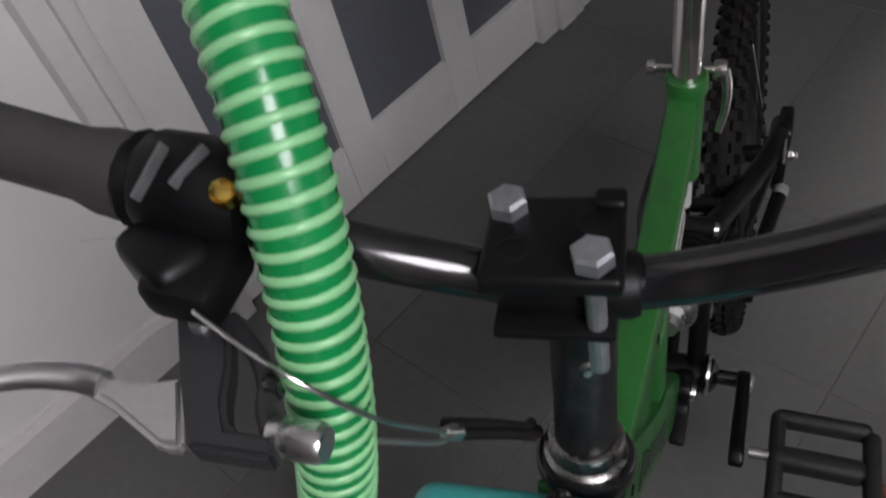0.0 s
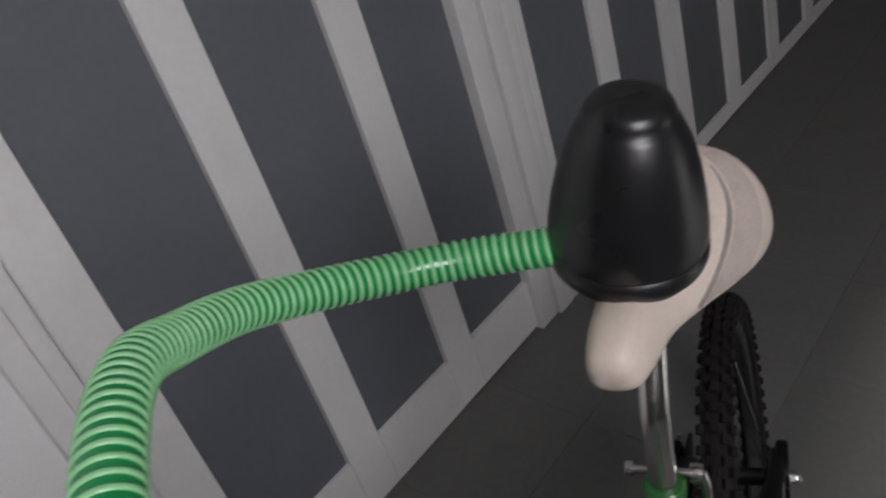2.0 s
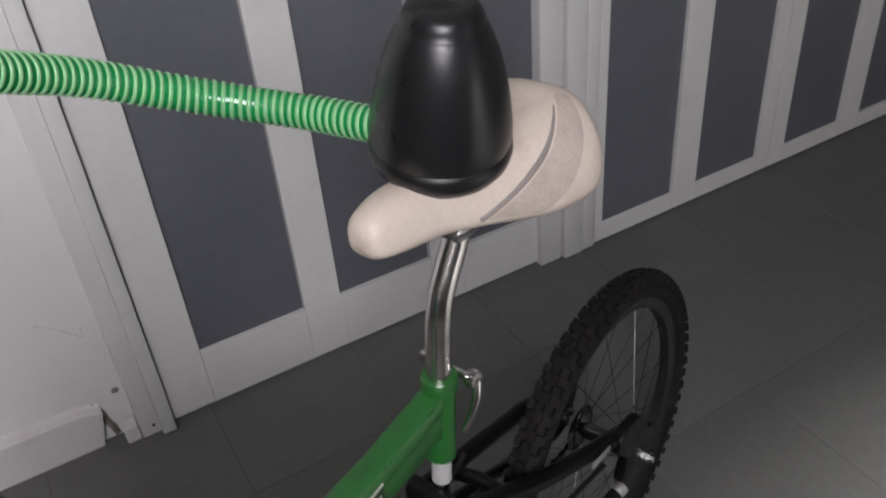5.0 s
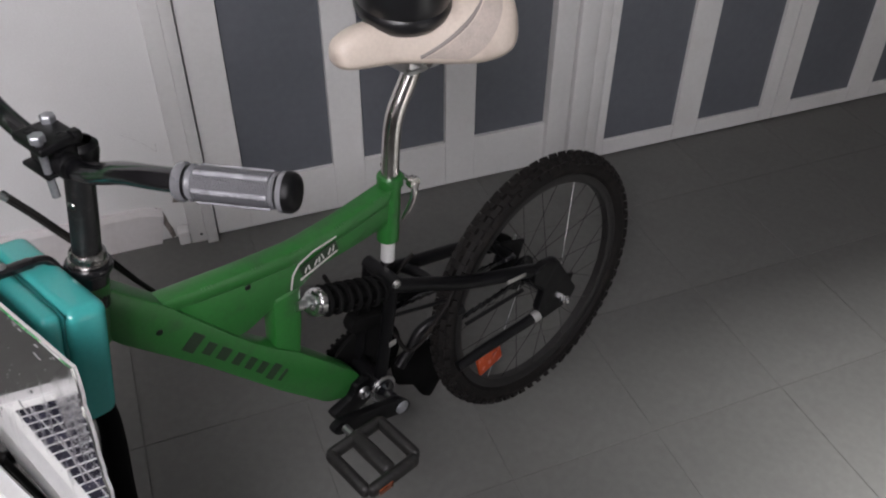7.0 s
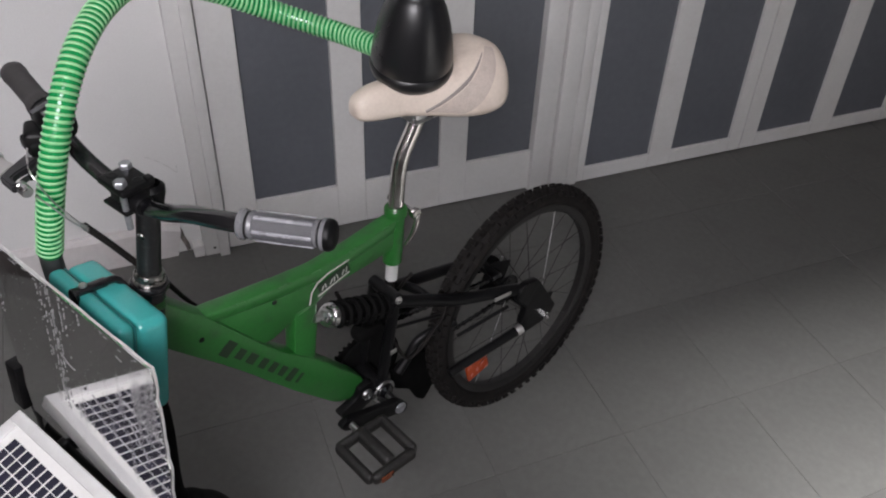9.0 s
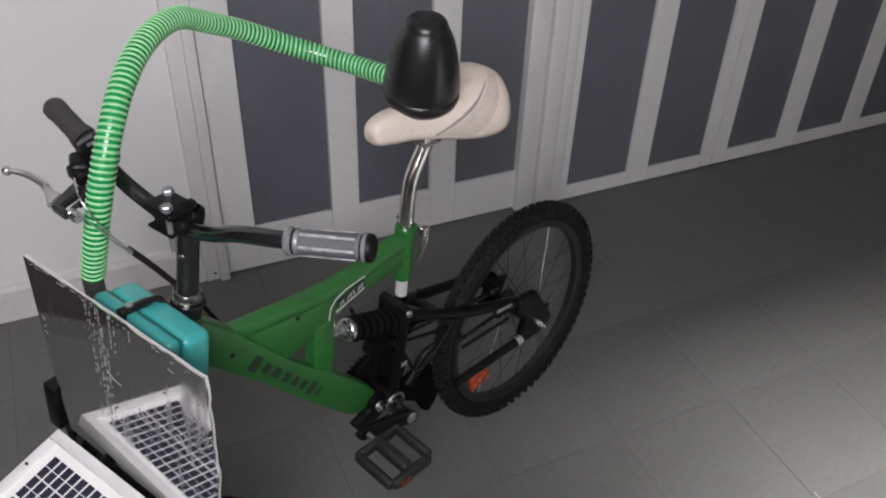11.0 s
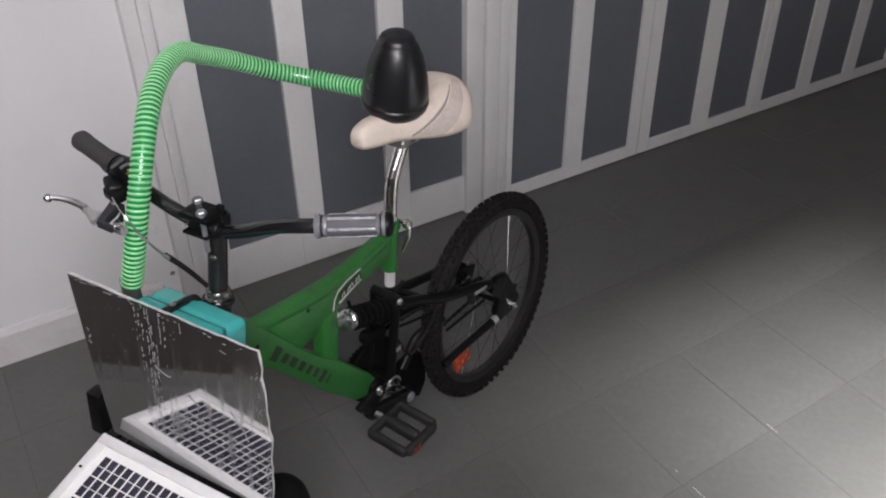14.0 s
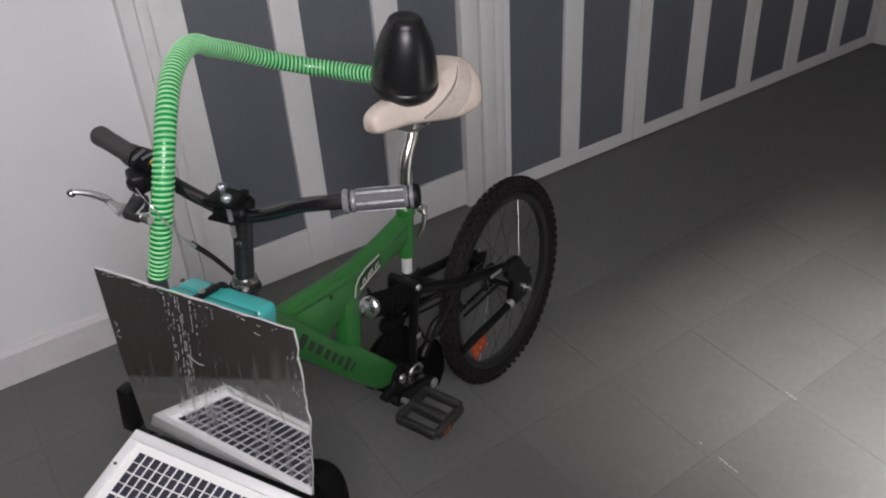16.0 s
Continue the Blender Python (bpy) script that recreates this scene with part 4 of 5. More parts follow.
pedal = part("pedal", oriented_box(PED + DW * 0.05, DW, DU, UP, 0.085, 0.022, 0.024, 0.008, 3), PEDAL, bicycle, "worn black plastic platform pedal")
for (a0, b0, a1, b1, wd) in ((-0.045, 0.014, -0.045, 0.092, 0.014), (0.045, 0.014, 0.045, 0.092, 0.014), (-0.045, 0.013, 0.045, 0.013, 0.013), (-0.038, 0.098, 0.038, 0.098, 0.014)):
    p, q = PED + DU * a0 + DW * b0, PED + DU * a1 + DW * b1
    ax = (q - p).normalized()
    part("cage_bar", oriented_box((p + q) / 2, ax, UP.cross(ax), UP, (q - p).length + wd * 0.9, wd * 1.15, 0.022, 0.0078, 3), PEDAL, pedal)
bmesh_dark = tube_bm([PED - DW * 0.012, PED + DW * 0.09], 0.006, 12)
part("pedal_axle", bmesh_dark, STEEL, pedal)
part("reflector", oriented_box(PED + DW * 0.1065 - DU * 0.02 - UP * 0.002, DU, DW, UP, 0.024, 0.003, 0.012, 0.001), AMBER, pedal, "amber pedal reflector")
bm = plate_bm(rounded([(-0.172, 0.214), (-0.130, 0.226), (-0.122, 0.246), (-0.096, 0.250), (-0.082, 0.228), (-0.090, 0.200), (-0.120, 0.188), (-0.160, 0.194)], 0.008), 0.014, 0.0302, 0.003)
part("guard_plate", bm, BLACK, bicycle, "black plate under the frame beam")

# dropouts and hub fittings on the near side
NEAR = WHEEL + RW * 0.062
for s in (1, -1):
    c = WHEEL + RW * 0.062 * s
    bm = oriented_box(c + RU * 0.0 + UP * 0.02, (RU * 0.9 - UP * 0.3).normalized(), (RU * 0.3 + UP * 0.9).normalized(), RW, 0.07, 0.075, 0.006, 0.003)
    part("dropout", bm, BLACK, swing, "black stamped dropout plate")
part("axle_nut", lathe_bm([(0, 0.016), (0.005, 0.016), (0.005, 0.010), (0.009, 0.009), (0.009, 0)], NEAR + RW * 0.003, RW, 6), STEEL, rear, "hex axle nut")
part("cog", lathe_bm([(0.012, 0), (0.034, 0.001), (0.038, 0.003), (0.034, 0.006), (0.012, 0.007)], WHEEL - RW * 0.045, RW, 30), BLACKGLOSS, rear)
bm = plate_bm(rounded([(0.225, 0.352), (0.262, 0.345), (0.332, 0.238), (0.314, 0.212), (0.243, 0.212), (0.224, 0.246), (0.236, 0.285), (0.205, 0.318), (0.205, 0.342)], 0.008), 0.088, 0.104, 0.004)
part("brake_arm", bm, BLACK, swing, "black hub brake cover")
part("arm_decal", oriented_box(B(0.165, 0.0965, 0.351), (DU - UP * 0.16).normalized(), (UP + DU * 0.16).normalized(), DW, 0.045, 0.007, 0.003, 0.0005), ALU, swing)
path = spline([B(0.060, 0.074, 0.196), B(0.120, 0.082, 0.208), B(0.216, 0.100, 0.230)], 6)
part("chain_stay", tube_bm(path, 0.0095, 12), BLACK, swing, "black lower stay with a grey tip")
e = path[-1]
part("stay_tip", lathe_bm([(0.0098, 0), (0.0105, 0.004), (0.0098, 0.014), (0.0, 0.016)], e, (path[-1] - path[-3]), 14), ALU, swing)
refl_c = WHEEL - RU * 0.136 - UP * 0.108 + RW * 0.006
part("spoke_reflector", oriented_box(refl_c, (RU * 0.97 + UP * 0.2).normalized(), (UP * 0.97 - RU * 0.2).normalized(), RW, 0.062, 0.046, 0.008, 0.003), ORANGE, rear, "orange spoke reflector")
bm = bmesh.new()
for u, w, z, r in ((-0.083, -0.02, 0.326, 0.015), (-0.045, -0.02, 0.316, 0.014)):
    lathe_bm([(0, -0.012), (r * 0.8, -0.012), (r, -0.006), (r, 0.006), (r * 0.8, 0.012), (0, 0.012)], B(u, w, z), DW, 14, bm)
oriented_box(B(-0.066, -0.02, 0.322), (DU - UP * 0.25).normalized(), (UP + DU * 0.25).normalized(), DW, 0.058, 0.030, 0.030, 0.008, bm=bm)
for u in (-0.078, -0.056):
    tube_bm([B(u, -0.018, 0.330), B(u + 0.006, -0.010, 0.390)], 0.0022, 8, bm=bm)
part("front_derailleur", bm, MATTE, bicycle, "black front derailleur and cable guides")
cable("cable_sleeve", [B(-0.05, 0.03, 0.33), B(-0.02, 0.045, 0.27), B(0.03, 0.06, 0.33), B(0.06, 0.055, 0.36)], 0.0035, RUBBER)
cable("cable_sleeve", [B(-0.13, -0.02, 0.45), B(-0.09, -0.03, 0.36), B(-0.04, -0.03, 0.34), B(0.04, -0.02, 0.40)], 0.0035, RUBBER)

bm = plate_bm(rounded([(0.224, 0.318), (0.270, 0.312), (0.300, 0.290), (0.312, 0.262), (0.308, 0.232), (0.292, 0.234), (0.284, 0.262), (0.262, 0.274), (0.236, 0.280)], 0.007), -0.048, -0.034, 0.003)
part("brake_caliper", bm, MATTE, swing, "black rear brake arm")
part("cable_end", tube_bm([B(0.317, -0.040, 0.282), B(0.310, -0.040, 0.240)], 0.0022, 8), STEEL, swing, "bare silver cable end")
bm = plate_bm(rounded([(-0.020, 0.196), (0.030, 0.204), (0.072, 0.188), (0.098, 0.142), (0.098, 0.076), (0.072, 0.042), (0.052, 0.060), (0.030, 0.106), (-0.010, 0.136)], 0.008), -0.014, -0.004, 0.003)
part("derailleur_cage", bm, MATTE, bicycle, "black rear derailleur cage")

# chain along the far side
bm = bmesh.new()
for (p, q) in ((B(-0.07, -0.045, 0.292), WHEEL - RW * 0.042 + UP * 0.037), (B(-0.07, -0.045, 0.145), WHEEL - RW * 0.042 - UP * 0.037)):
    n = 40
    for i in range(n):
        c = p + (q - p) * ((i + 0.5) / n)
        ax = (q - p).normalized()
        oriented_box(c, ax, ax.cross(DW).normalized(), DW, (q - p).length / n * 0.8, 0.008, 0.007 if i % 2 else 0.004, bm=bm)
tagged(part("chain", bm, BLACKGLOSS, bicycle, "dark oily chain"), kind="stuff")


# ==== gooseneck lamp: green ribbed hose, black shade ====
lamp = empty("gooseneck_lamp", "black lamp shade on a green spiral-ribbed hose, above the saddle", "lamp")
hose_pts = [V(-0.5955, -0.8501, 0.6666), V(-0.5798, -0.862, 0.7318), V(-0.5611, -0.8619, 0.796), V(-0.5381, -0.8459, 0.8552), V(-0.5112, -0.8109, 0.902), V(-0.4795, -0.7612, 0.9309), V(-0.4425, -0.707, 0.9427), V(-0.4031, -0.6555, 0.9377), V(-0.3592, -0.6157, 0.9118), V(-0.3059, -0.5882, 0.8845), V(-0.2476, -0.5824, 0.8557), V(-0.1887, -0.5998, 0.8333), V(-0.1374, -0.6378, 0.8207), V(-0.094, -0.702, 0.8165)]
hose_path = spline(hose_pts, 40)
HR = 0.0156
hose = part("hose", tube_bm(hose_path, HR, 24), HOSE, lamp, "translucent green ribbed hose")
length = sum((b - a).length for a, b in zip(hose_path, hose_path[1:]))
turns = int(length / 0.0080)
fr = frames_along(hose_path)
cum = [0.0]
for a, b in zip(hose_path, hose_path[1:]):
    cum.append(cum[-1] + (b - a).length)
hel = []
N = turns * 20
k = 0
for i in range(N + 1):
    s = length * i / N
    while k < len(cum) - 2 and cum[k + 1] < s:
        k += 1
    f = (s - cum[k]) / (cum[k + 1] - cum[k])
    p = fr[k][0].lerp(fr[k + 1][0], f)
    na, nb = fr[k][2].lerp(fr[k + 1][2], f), fr[k][3].lerp(fr[k + 1][3], f)
    th = 2 * math.pi * turns * i / N
    hel.append(p + (HR - 0.0008) * (math.cos(th) * na + math.sin(th) * nb))
part("spiral_rib", tube_bm(hel, 0.0022, 8), RIB, hose, "pale green spiral rib", 60)
part("hose_collar", lathe_bm([(0.0, 0), (0.0140, 0), (0.0140, 0.14), (0.0132, 0.145), (0, 0.145)], V(-0.600, -0.842, 0.530), V(0.02, -0.01, 1), 24), PIPE, lamp, "dark grey pipe that holds the hose")
SH, SHADE_TOP = V(-0.0590, -0.7330, 0.7735), V(-0.0616, -0.7645, 0.9335)
axis = (SHADE_TOP - SH).normalized()
prof = [(0.0, 0.001), (0.030, 0.000), (0.044, 0.003), (0.053, 0.009), (0.0590, 0.018), (0.0612, 0.026), (0.0608, 0.031), (0.0582, 0.0345), (0.0598, 0.039), (0.0588, 0.055), (0.0555, 0.078), (0.0505, 0.102), (0.0440, 0.124), (0.0372, 0.139), (0.0342, 0.1440), (0.0334, 0.1447), (0.0322, 0.1500), (0.0298, 0.1555), (0.0262, 0.1590), (0.020, 0.1606), (0.010, 0.1614), (0.0, 0.1616)]
shade = part("shade", lathe_bm([(r * 1.03, h * 0.975) for r, h in prof], SH + axis * 0.004, axis, 64), SHADE, lamp, "glossy black plastic bell-shaped shade", 50)

# ==== carrier at the front: stand, plastic case, mirror sheet, solar panel ====
EX = V(0.4894, -0.8710, -0.0437).normalized()
EN = V(0.8655, 0.4912, -0.0984).normalized()
EY = EN.cross(EX).normalized()
TL = V(-0.682, -0.800, 0.721)
if EY.z > 0:
    EY = -EY
PV0 = V(-0.701, -0.848, 0.4425)
PS = V(-0.150, -0.0715, -0.0448).normalized()
PN = EX.cross(PS).normalized()
if PN.z < 0:
    PN = -PN
stand = empty("front_stand", "black steel stand that carries the panel and mirror", "stand")


for s, top, mid in ((1, B(-0.482, 0.064, 0.540), B(-0.505, 0.158, 0.362) + V(0.030, 0.014, -0.022)), (-1, B(-0.590, -0.150, 0.470), B(-0.575, -0.155, 0.36))):
    foot = mid + V(-0.01, -0.01 * s, 0)
    foot.z = floor_z(foot.y)
    if s > 0:
        path = spline([top, top + V(0.000, -0.014, -0.045), mid + V(-0.052, 0.020, 0.060), mid + V(-0.030, 0.012, 0.034), mid + V(-0.006, 0, 0.004), mid + V(0, 0, -0.12), foot], 8)
        rr = [0.012, 0.0130, 0.0180, 0.024, 0.033, 0.034, 0.03]
        radii = []
        for i in range(len(path)):
            x = i / 8
            a = min(int(x), 5)
            radii.append(rr[a] + (rr[a + 1] - rr[a]) * (x - a))
        part("leg", tube_bm(path, radii, 20), MATTE, stand, "black moulded leg", 60)
    else:
        part("leg", tube_bm([mid + V(0, 0, 0.03), mid, foot], 0.018, 16), BLACK, stand)
        part("bracket", oriented_box(V(-0.697, -0.804, 0.455), EX, EY, EN, 0.026, 0.088, 0.026, 0.004), BLACK, stand, "flat black bracket with a screw")
        part("screw", lathe_bm([(0, 0.003), (0.003, 0.0025), (0.004, 0)], V(-0.701, -0.807, 0.437), -EN, 12), STEEL, stand)
bm = tube_bm([PV0 - PN * 0.045 + EX * 0.02 + EN * 0.01, PV0 - PN * 0.045 + EX * 0.33 + EN * 0.01], 0.012, 12)
tube_bm([PV0 - PN * 0.04 + EX * 0.06 + EN * 0.01, PV0 - PN * 0.04 + EX * 0.06 + PS * 0.16], 0.01, 10, bm=bm)
tube_bm([PV0 - PN * 0.04 + EX * 0.29 + EN * 0.01, PV0 - PN * 0.04 + EX * 0.29 + PS * 0.16], 0.01, 10, bm=bm)
tube_bm([PV0 - PN * 0.045 + EX * 0.02 + EN * 0.01, B(-0.575, -0.155, 0.36)], 0.011, 10, bm=bm)
tube_bm([PV0 - PN * 0.045 + EX * 0.31 + EN * 0.01, B(-0.505, 0.158, 0.362)], 0.011, 10, bm=bm)
tube_bm([B(-0.45, 0.0, 0.565), PV0 - PN * 0.045 + EX * 0.17 + EN * 0.01], 0.012, 12, bm=bm)
part("crossbar", bm, BLACK, stand)

# plastic case behind the mirror
case = empty("plastic_case", "teal plastic case with a black latch, strapped to the stem", "case")
CX = V(0.89, 0.456, -0.17).normalized()
CY = V(0.456, -0.89, 0).normalized()
CZ = -CX.cross(CY).normalized()
if CZ.z < 0:
    CZ = -CZ
CC = V(-0.5428, -0.9253, 0.684) - CZ * 0.075
body = part("case_body", oriented_box(CC + CX * 0.0088 - CY * 0.004 - CZ * 0.002, CX, CY, CZ, 0.0445, 0.164, 0.147, 0.013, 6), TEAL, case, "teal case half")
part("case_lid", oriented_box(CC - CX * 0.0258 - CY * 0.003, CX, CY, CZ, 0.0225, 0.158, 0.151, 0.009, 5), TEAL, case, "glossy teal lid")
part("seam_lip", oriented_box(CC - CX * 0.0140 - CY * 0.003, CX, CY, CZ, 0.003, 0.154, 0.143, 0.0012), TEALDARK, case)
bm = oriented_box(CC - CX * 0.018 - CY * 0.015 + CZ * 0.0795, CX, CY, CZ, 0.046, 0.012, 0.010, 0.0035, 3)
oriented_box(CC - CX * 0.0375 - CY * 0.015 + CZ * 0.060, CX, CY, CZ, 0.008, 0.016, 0.046, 0.003, 3, bm)
part("latch", bm, BLACKPLASTIC, case, "black latch")
part("latch_bolt", lathe_bm([(0, 0.003), (0.003, 0.003), (0.0045, 0.002), (0.005, 0)], CC - CX * 0.026 - CY * 0.015 + CZ * 0.0855, UP, 12), STEEL, case)
RINGC = V(-0.4979, -0.8954, 0.6588)
bm = tube_bm(spline([CC - CX * 0.004 - CY * 0.015 + CZ * 0.0800, CC + CX * 0.018 - CY * 0.015 + CZ * 0.0765, RINGC + V(-0.026, -0.009, 0.004), RINGC + V(-0.019, -0.007, 0.0)], 6), 0.0050, 10)
lathe_bm([(0.0200, -0.0045), (0.0232, -0.0045), (0.0245, -0.0025), (0.0245, 0.0025), (0.0232, 0.0045), (0.0200, 0.0045)], RINGC, V(0.16, 0.06, 1), 32, bm)
part("latch_strap", bm, BLACKPLASTIC, case, "black arm with a ring round the headset")

# mirror sheet with worn, uneven edges
sheet = empty("mirror_sheet", "scratched mirror sheet with a ragged edge, behind the solar panel", "mirror")
random.seed(4)
outline = [(0.0, 0.0)]
for i in range(1, 24):
    outline.append((0.343 * i / 24, -0.004 * i / 24 + random.uniform(-0.0008, 0.0008)))
outline += [(0.343, -0.005)]
for i in range(1, 20):
    f = i / 20
    outline.append((0.343 + 0.017 * min(f * 2, 1) + random.uniform(-0.0022, 0.0022), -0.005 + 0.293 * f))
outline += [(0.360, 0.288), (0.046, 0.288), (0.022, 0.16)]
for name, off, thick, material, label in (("mirror_face", 0.0, 0.0018, MIRROR, "scratched dull mirror film"), ("backing_board", 0.0022, 0.003, PLYWHITE, "pale backing board")):
    own = bmesh.new()
    f = own.faces.new([own.verts.new(TL + EX * a + EY * b + EN * off) for a, b in outline])
    ex = bmesh.ops.extrude_face_region(own, geom=[f])
    bmesh.ops.translate(own, verts=[g for g in ex["geom"] if isinstance(g, bmesh.types.BMVert)], vec=EN * thick)
    bmesh.ops.triangulate(own, faces=[g for g in own.faces if len(g.verts) > 4])
    basis = Matrix((EX, -EY, -EN)).transposed().to_4x4()
    basis.translation = TL
    bmesh.ops.transform(own, matrix=basis.inverted(), verts=own.verts)
    part(name, own, material, sheet, label, 20, basis)
# worn-through streaks and nicks on the face
bm = bmesh.new()
random.seed(11)


def nick(a, b, la, lb):
    c = TL + EX * a + EY * b - EN * 0.0004
    oriented_box(c, EX, EY, EN, la, lb, 0.0006, bm=bm)


for a0, top, end, dense in ((0.128, 0.006, 0.07, 0.3), (0.134, 0.004, 0.12, 0.6), (0.139, 0.03, 0.15, 0.5), (0.147, 0.002, 0.19, 0.9), (0.152, 0.002, 0.21, 1.0), (0.157, 0.03, 0.20, 0.8), (0.163, 0.06, 0.18, 0.5), (0.172, 0.004, 0.06, 0.6), (0.180, 0.006, 0.10, 0.5), (0.21, 0.004, 0.02, 0.4)):
    b0, a1 = top, a0
    while b0 < end:
        step = random.uniform(0.0008, 0.0045)
        a1 = a0 + (a1 - a0) * 0.8 + random.gauss(0, 0.0005)
        if random.random() < dense * 0.75:
            nick(a1, b0 + step / 2, random.choice((0.0002, 0.0003, 0.0004, 0.0008)), step * 1.15)
        b0 += step * random.uniform(0.8, 1.6)
# long curved scratches across the face
for ca, cb, length, lean, bow in ((0.170, 0.105, 0.030, 0.35, 0.004), (0.225, 0.135, 0.022, 0.55, 0.002), (0.245, 0.128, 0.012, 0.1, 0.001), (0.300, 0.135, 0.030, 0.9, -0.003), (0.285, 0.02, 0.010, 0.2, 0.001), (0.318, 0.155, 0.022, 1.2, 0.002)):
    n = 14
    for k in range(n):
        f = (k + 0.5) / n - 0.5
        nick(ca + length * f * math.cos(lean), cb + length * f * math.sin(lean) + bow * (1 - 4 * f * f), length / n * 1.1 * math.cos(lean) + 0.0003, length / n * math.sin(lean) + 0.0004)
for i in range(60):
    nick(random.uniform(0.03, 0.33), random.uniform(0.01, 0.2), random.uniform(0.0002, 0.0006), random.uniform(0.0003, 0.0009))
for i in range(46):
    b = random.uniform(0.0, 0.27)
    nick(random.gauss(0.334 + 0.017 * min(b * 7, 1), 0.006), b, random.uniform(0.0003, 0.0010), random.uniform(0.0006, 0.004))
for i in range(34):
    nick(random.uniform(0.005, 0.33), random.uniform(0.0, 0.006), random.uniform(0.001, 0.007), random.uniform(0.0003, 0.0007))
for i in range(12):
    nick(0.020 + random.uniform(0, 0.008), random.uniform(0.085, 0.115), random.uniform(0.0003, 0.0010), random.uniform(0.001, 0.004))
tagged(part("worn_film", bm, SCRATCH, sheet, "white scratches and flaked spots"), kind="stuff")

# solar panel
solar = empty("solar_panel", "small solar panel in a pale aluminium frame", "solar panel")
PW, PD = 0.355, 0.205


def pv_box(name, a0, a1, b0, b1, h0, h1, material, bevel=0.0, label=""):
    c = PV0 + EX * (a0 + a1) / 2 + PS * (b0 + b1) / 2 + PN * ((h0 + h1) / 2 - 0.006)
    return part(name, oriented_box(c, EX, PS, PN, a1 - a0, b1 - b0, h1 - h0, bevel), material, solar, label)


pv_box("backsheet", 0.012, PW - 0.012, 0.012, PD - 0.012, -0.004, 0.0, PVBACK, 0, "white backsheet under glass")
for a0, a1, b0, b1 in ((0, PW, 0, 0.017), (0, PW, PD - 0.017, PD), (0, 0.017, 0.0172, PD - 0.0172), (PW - 0.017, PW, 0.0172, PD - 0.0172)):
    pv_box("frame_bar", a0, a1, b0, b1, -0.014, 0.0045, PVFRAME, 0.0012, "pale aluminium frame bar")
cell_mesh = None
cols, rows_n = 20, 4
cw, ch = (PW - 0.058) / cols, (PD - 0.062) / rows_n
for i in range(cols):
    for j in range(rows_n):
        a = 0.029 + i * cw
        b = 0.03 + j * ch + (0.002 if j > 1 else 0)
        c = PV0 + EX * (a + cw / 2) + PS * (b + ch / 2) + PN * (-0.0052)
        if cell_mesh is None:
            ob = part("cell", oriented_box(V(0, 0, 0), EX, PS, PN, cw - 0.0032, ch - 0.0020, 0.0012), CELL, solar)
            cell_mesh = ob.data
            ob.location = c
        else:
            ob = new("cell", cell_mesh)
            ob.parent = solar
            ob.location = c
for i in range(3):
    pv_box("busbar", 0.022, PW - 0.022, 0.03 + ch * (i + 0.5) + 0.0, 0.031 + ch * (i + 0.5), -0.0002, 0.0014 + 0.0008, PVFRAME)
for b in (0.06, 0.16):
    pv_box("rivet", 0.006, 0.011, b, b + 0.004, 0.0045, 0.006, BLACK)

# ==== floor tiles, each a piece of the floor ====
TS = 0.311
tilt = math.atan(SLOPE)
tile_bm = box_bm(-TS / 2 + 0.0007, TS / 2 - 0.0007, -TS / 2 + 0.0007, TS / 2 - 0.0007, -0.008, 0.0, 0.0007, 1)
tile_mesh = bpy.data.meshes.new("tile")
bmesh.ops.recalc_face_normals(tile_bm, faces=tile_bm.faces)
tile_bm.to_mesh(tile_mesh)
tile_bm.free()
tile_mesh.materials.append(TILE)
random.seed(2)
x = 0.395 - TS * 6 + TS / 2
while x - TS / 2 < ROOM_E:
    y = -0.88 + TS * 3 - TS / 2
    while y + TS / 2 > ROOM_S:
        ob = new("tile", tile_mesh)
        ob.matrix_world = Matrix.Translation((x, y, floor_z(y) + random.uniform(-0.0004, 0.0004))) @ Matrix.Rotation(tilt, 4, "X")
        ob.parent = floor
        y -= TS
    x += TS
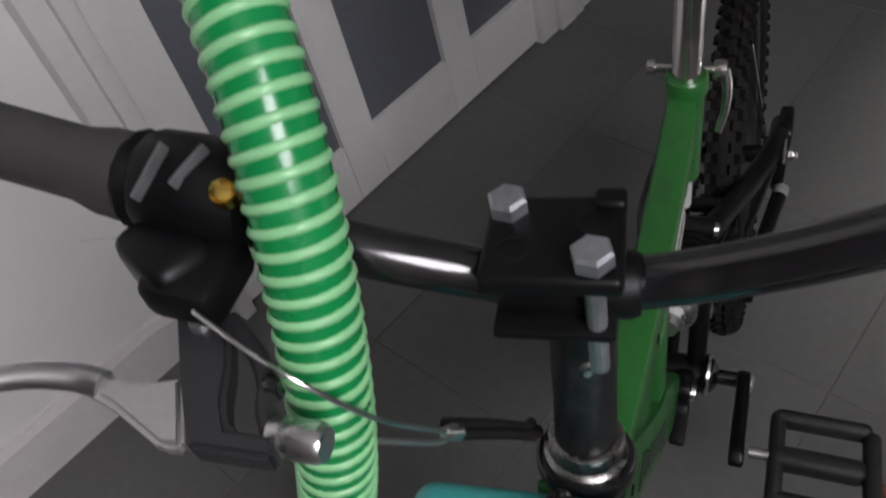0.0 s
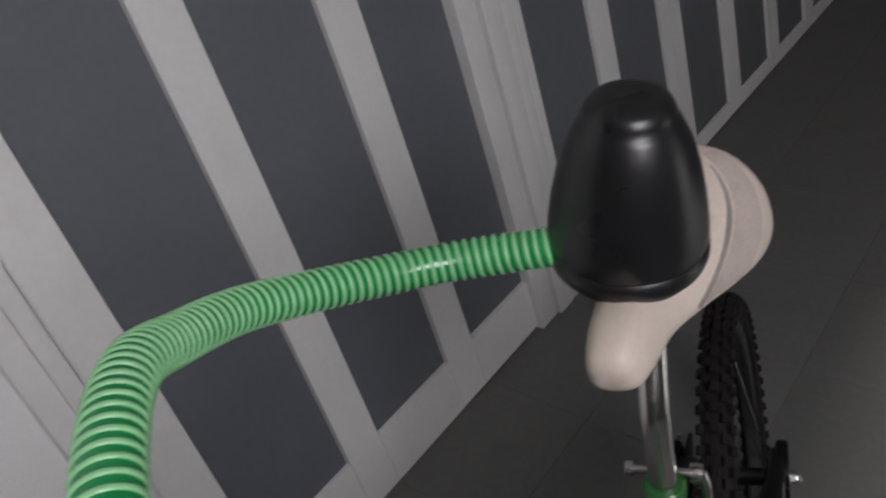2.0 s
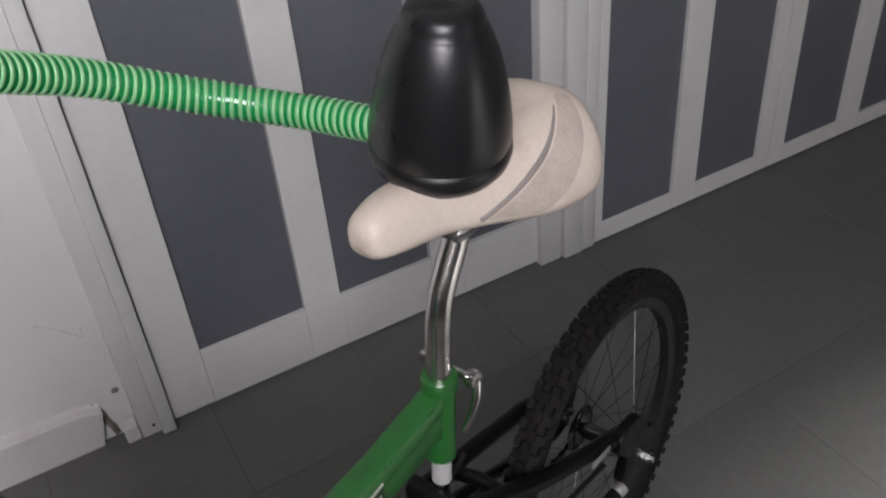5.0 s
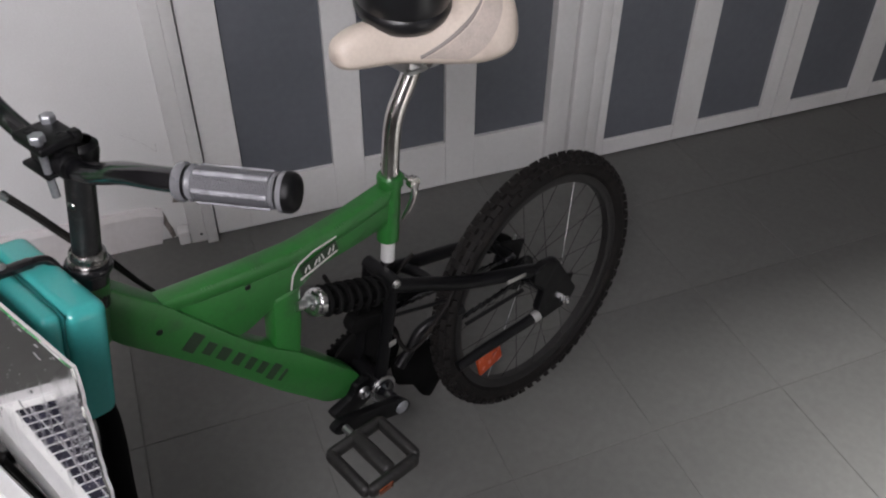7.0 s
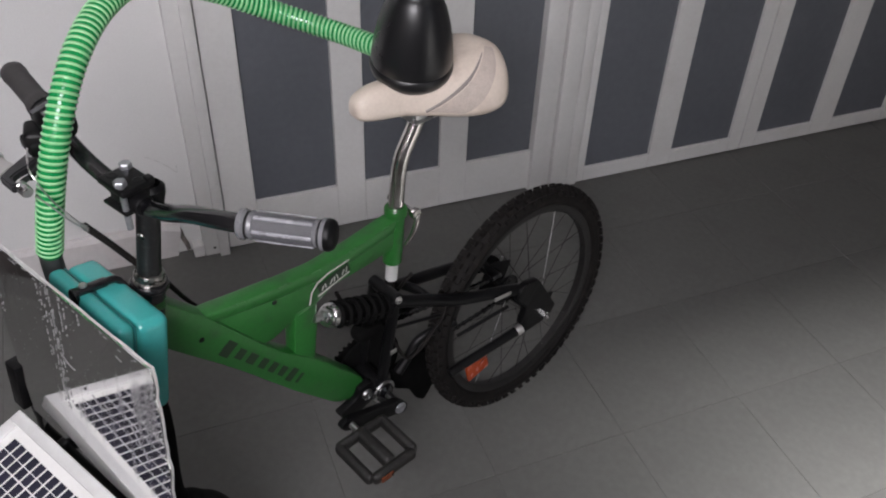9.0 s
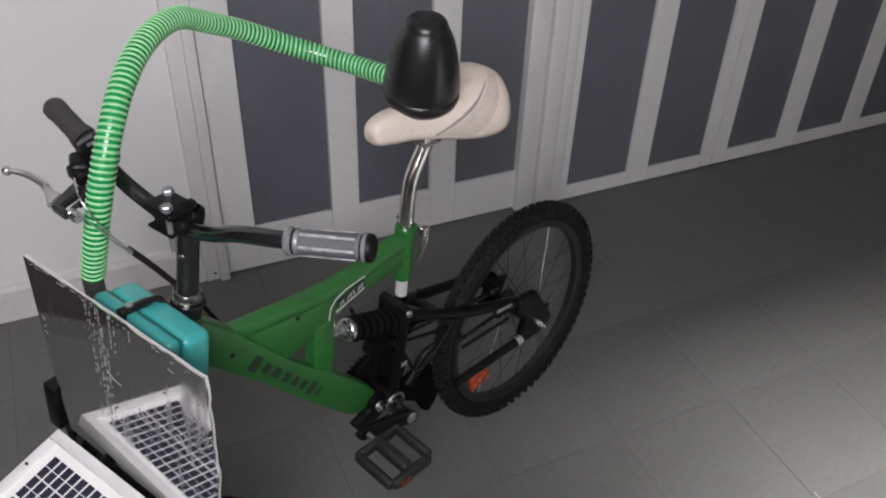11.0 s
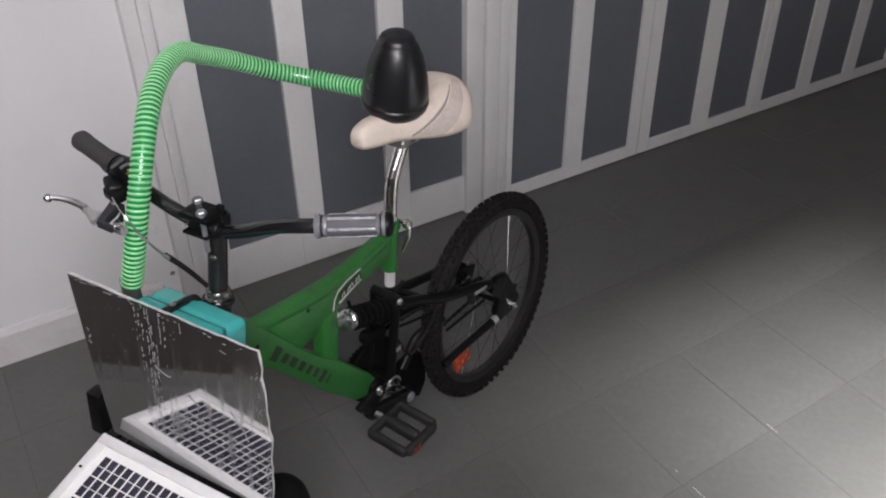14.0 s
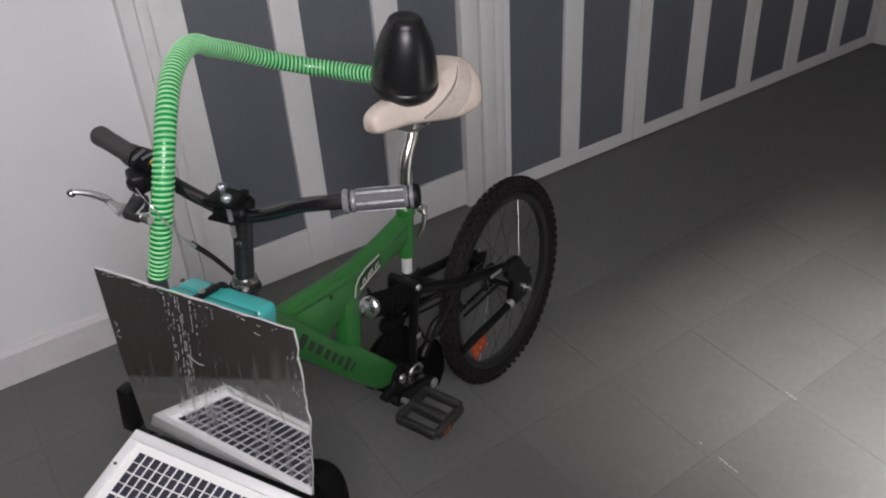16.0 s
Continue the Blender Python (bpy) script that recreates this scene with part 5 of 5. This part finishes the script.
# crumbs of plaster on the tiles
bm = bmesh.new()
for cx, cy, s in ((0.105, -1.215, 0.006), (0.112, -1.205, 0.004), (0.098, -1.222, 0.003), (0.36, -1.36, 0.003), (-0.01, -0.45, 0.003)):
    bmesh.ops.create_icosphere(bm, subdivisions=1, radius=s, matrix=Matrix.Translation((cx, cy, floor_z(cy) + s * 0.5)) @ Matrix.Diagonal((1, 0.7, 0.6, 1)))
for jx, ja, jb in ((0.4135, -1.207, -1.262), (0.4140, -1.150, -1.158), (0.7150, -1.172, -1.205)):
    n = int((ja - jb) / 0.004)
    for k in range(n):
        cy = ja + (jb - ja) * (k + 0.5) / n
        bmesh.ops.create_icosphere(bm, subdivisions=1, radius=0.0026, matrix=Matrix.Translation((jx + random.uniform(-0.0003, 0.0003), cy, floor_z(cy) + 0.0006)) @ Matrix.Diagonal((random.uniform(0.2, 0.42), 1.1, 0.22, 1)))
tagged(part("plaster_crumbs", bm, SCUFF), "white plaster crumbs on the tiled floor", "debris", "", "stuff")

# the bicycle leans a little, with all that is fixed to it
def settle(thing, m, grow):
    thing.matrix_world = m @ Matrix.Scale(grow, 4)


def settle_part(ob, centre, move, turn, grow):
    """Turns, moves and sizes one part of the settled bicycle about a place in the room."""
    axis = Vector(turn)
    m = Matrix.Translation(Vector(centre) + Vector(move)) @ Matrix.Rotation(axis.length, 4, axis.normalized()) @ Matrix.Scale(grow, 4) @ Matrix.Translation(-Vector(centre))
    ob.matrix_local = BIKE.inverted() @ m @ BIKE


BIKE = pose(0.0118, 0.0413, -0.0202, 1.976, 0.341, 0.600) @ Matrix.Scale(1.0269, 4)
bicycle.matrix_world = BIKE
settle(stand, pose(-0.0084, 0.0541, 0.0360, 4.726, -0.216, 1.498), 1.0099)
settle(case, pose(0.0129, 0.0349, -0.0118, 2.113, 0.184, 0.474), 1.0210)
settle(sheet, pose(0.0248, 0.0440, -0.0181, 2.062, -0.031, 0.267), 1.0305)
settle(solar, pose(-0.0367, 0.0723, 0.0582, 6.422, 0.657, 2.429), 1.0049)
settle_part(saddle, (-0.0339, -0.7399, 0.7568), (-0.0083, -0.0022, 0.0046), (-0.1227, -0.0433, 0.0419), 0.9946)
settle_part(rear, (0.2073, -0.6597, 0.1953), (0.0158, -0.0016, -0.0025), (-0.0639, -0.0264, 0.0514), 0.9584)
for ob in bicycle.children:
    if ob.name.split(".")[0] in ("stem", "headset", "handlebar", "grip", "brake_lever"):
        settle_part(ob, (-0.49, -0.92, 0.80), (0.002, 0.010, -0.007), (0.0, 0.0, 0.0001), 1.0)
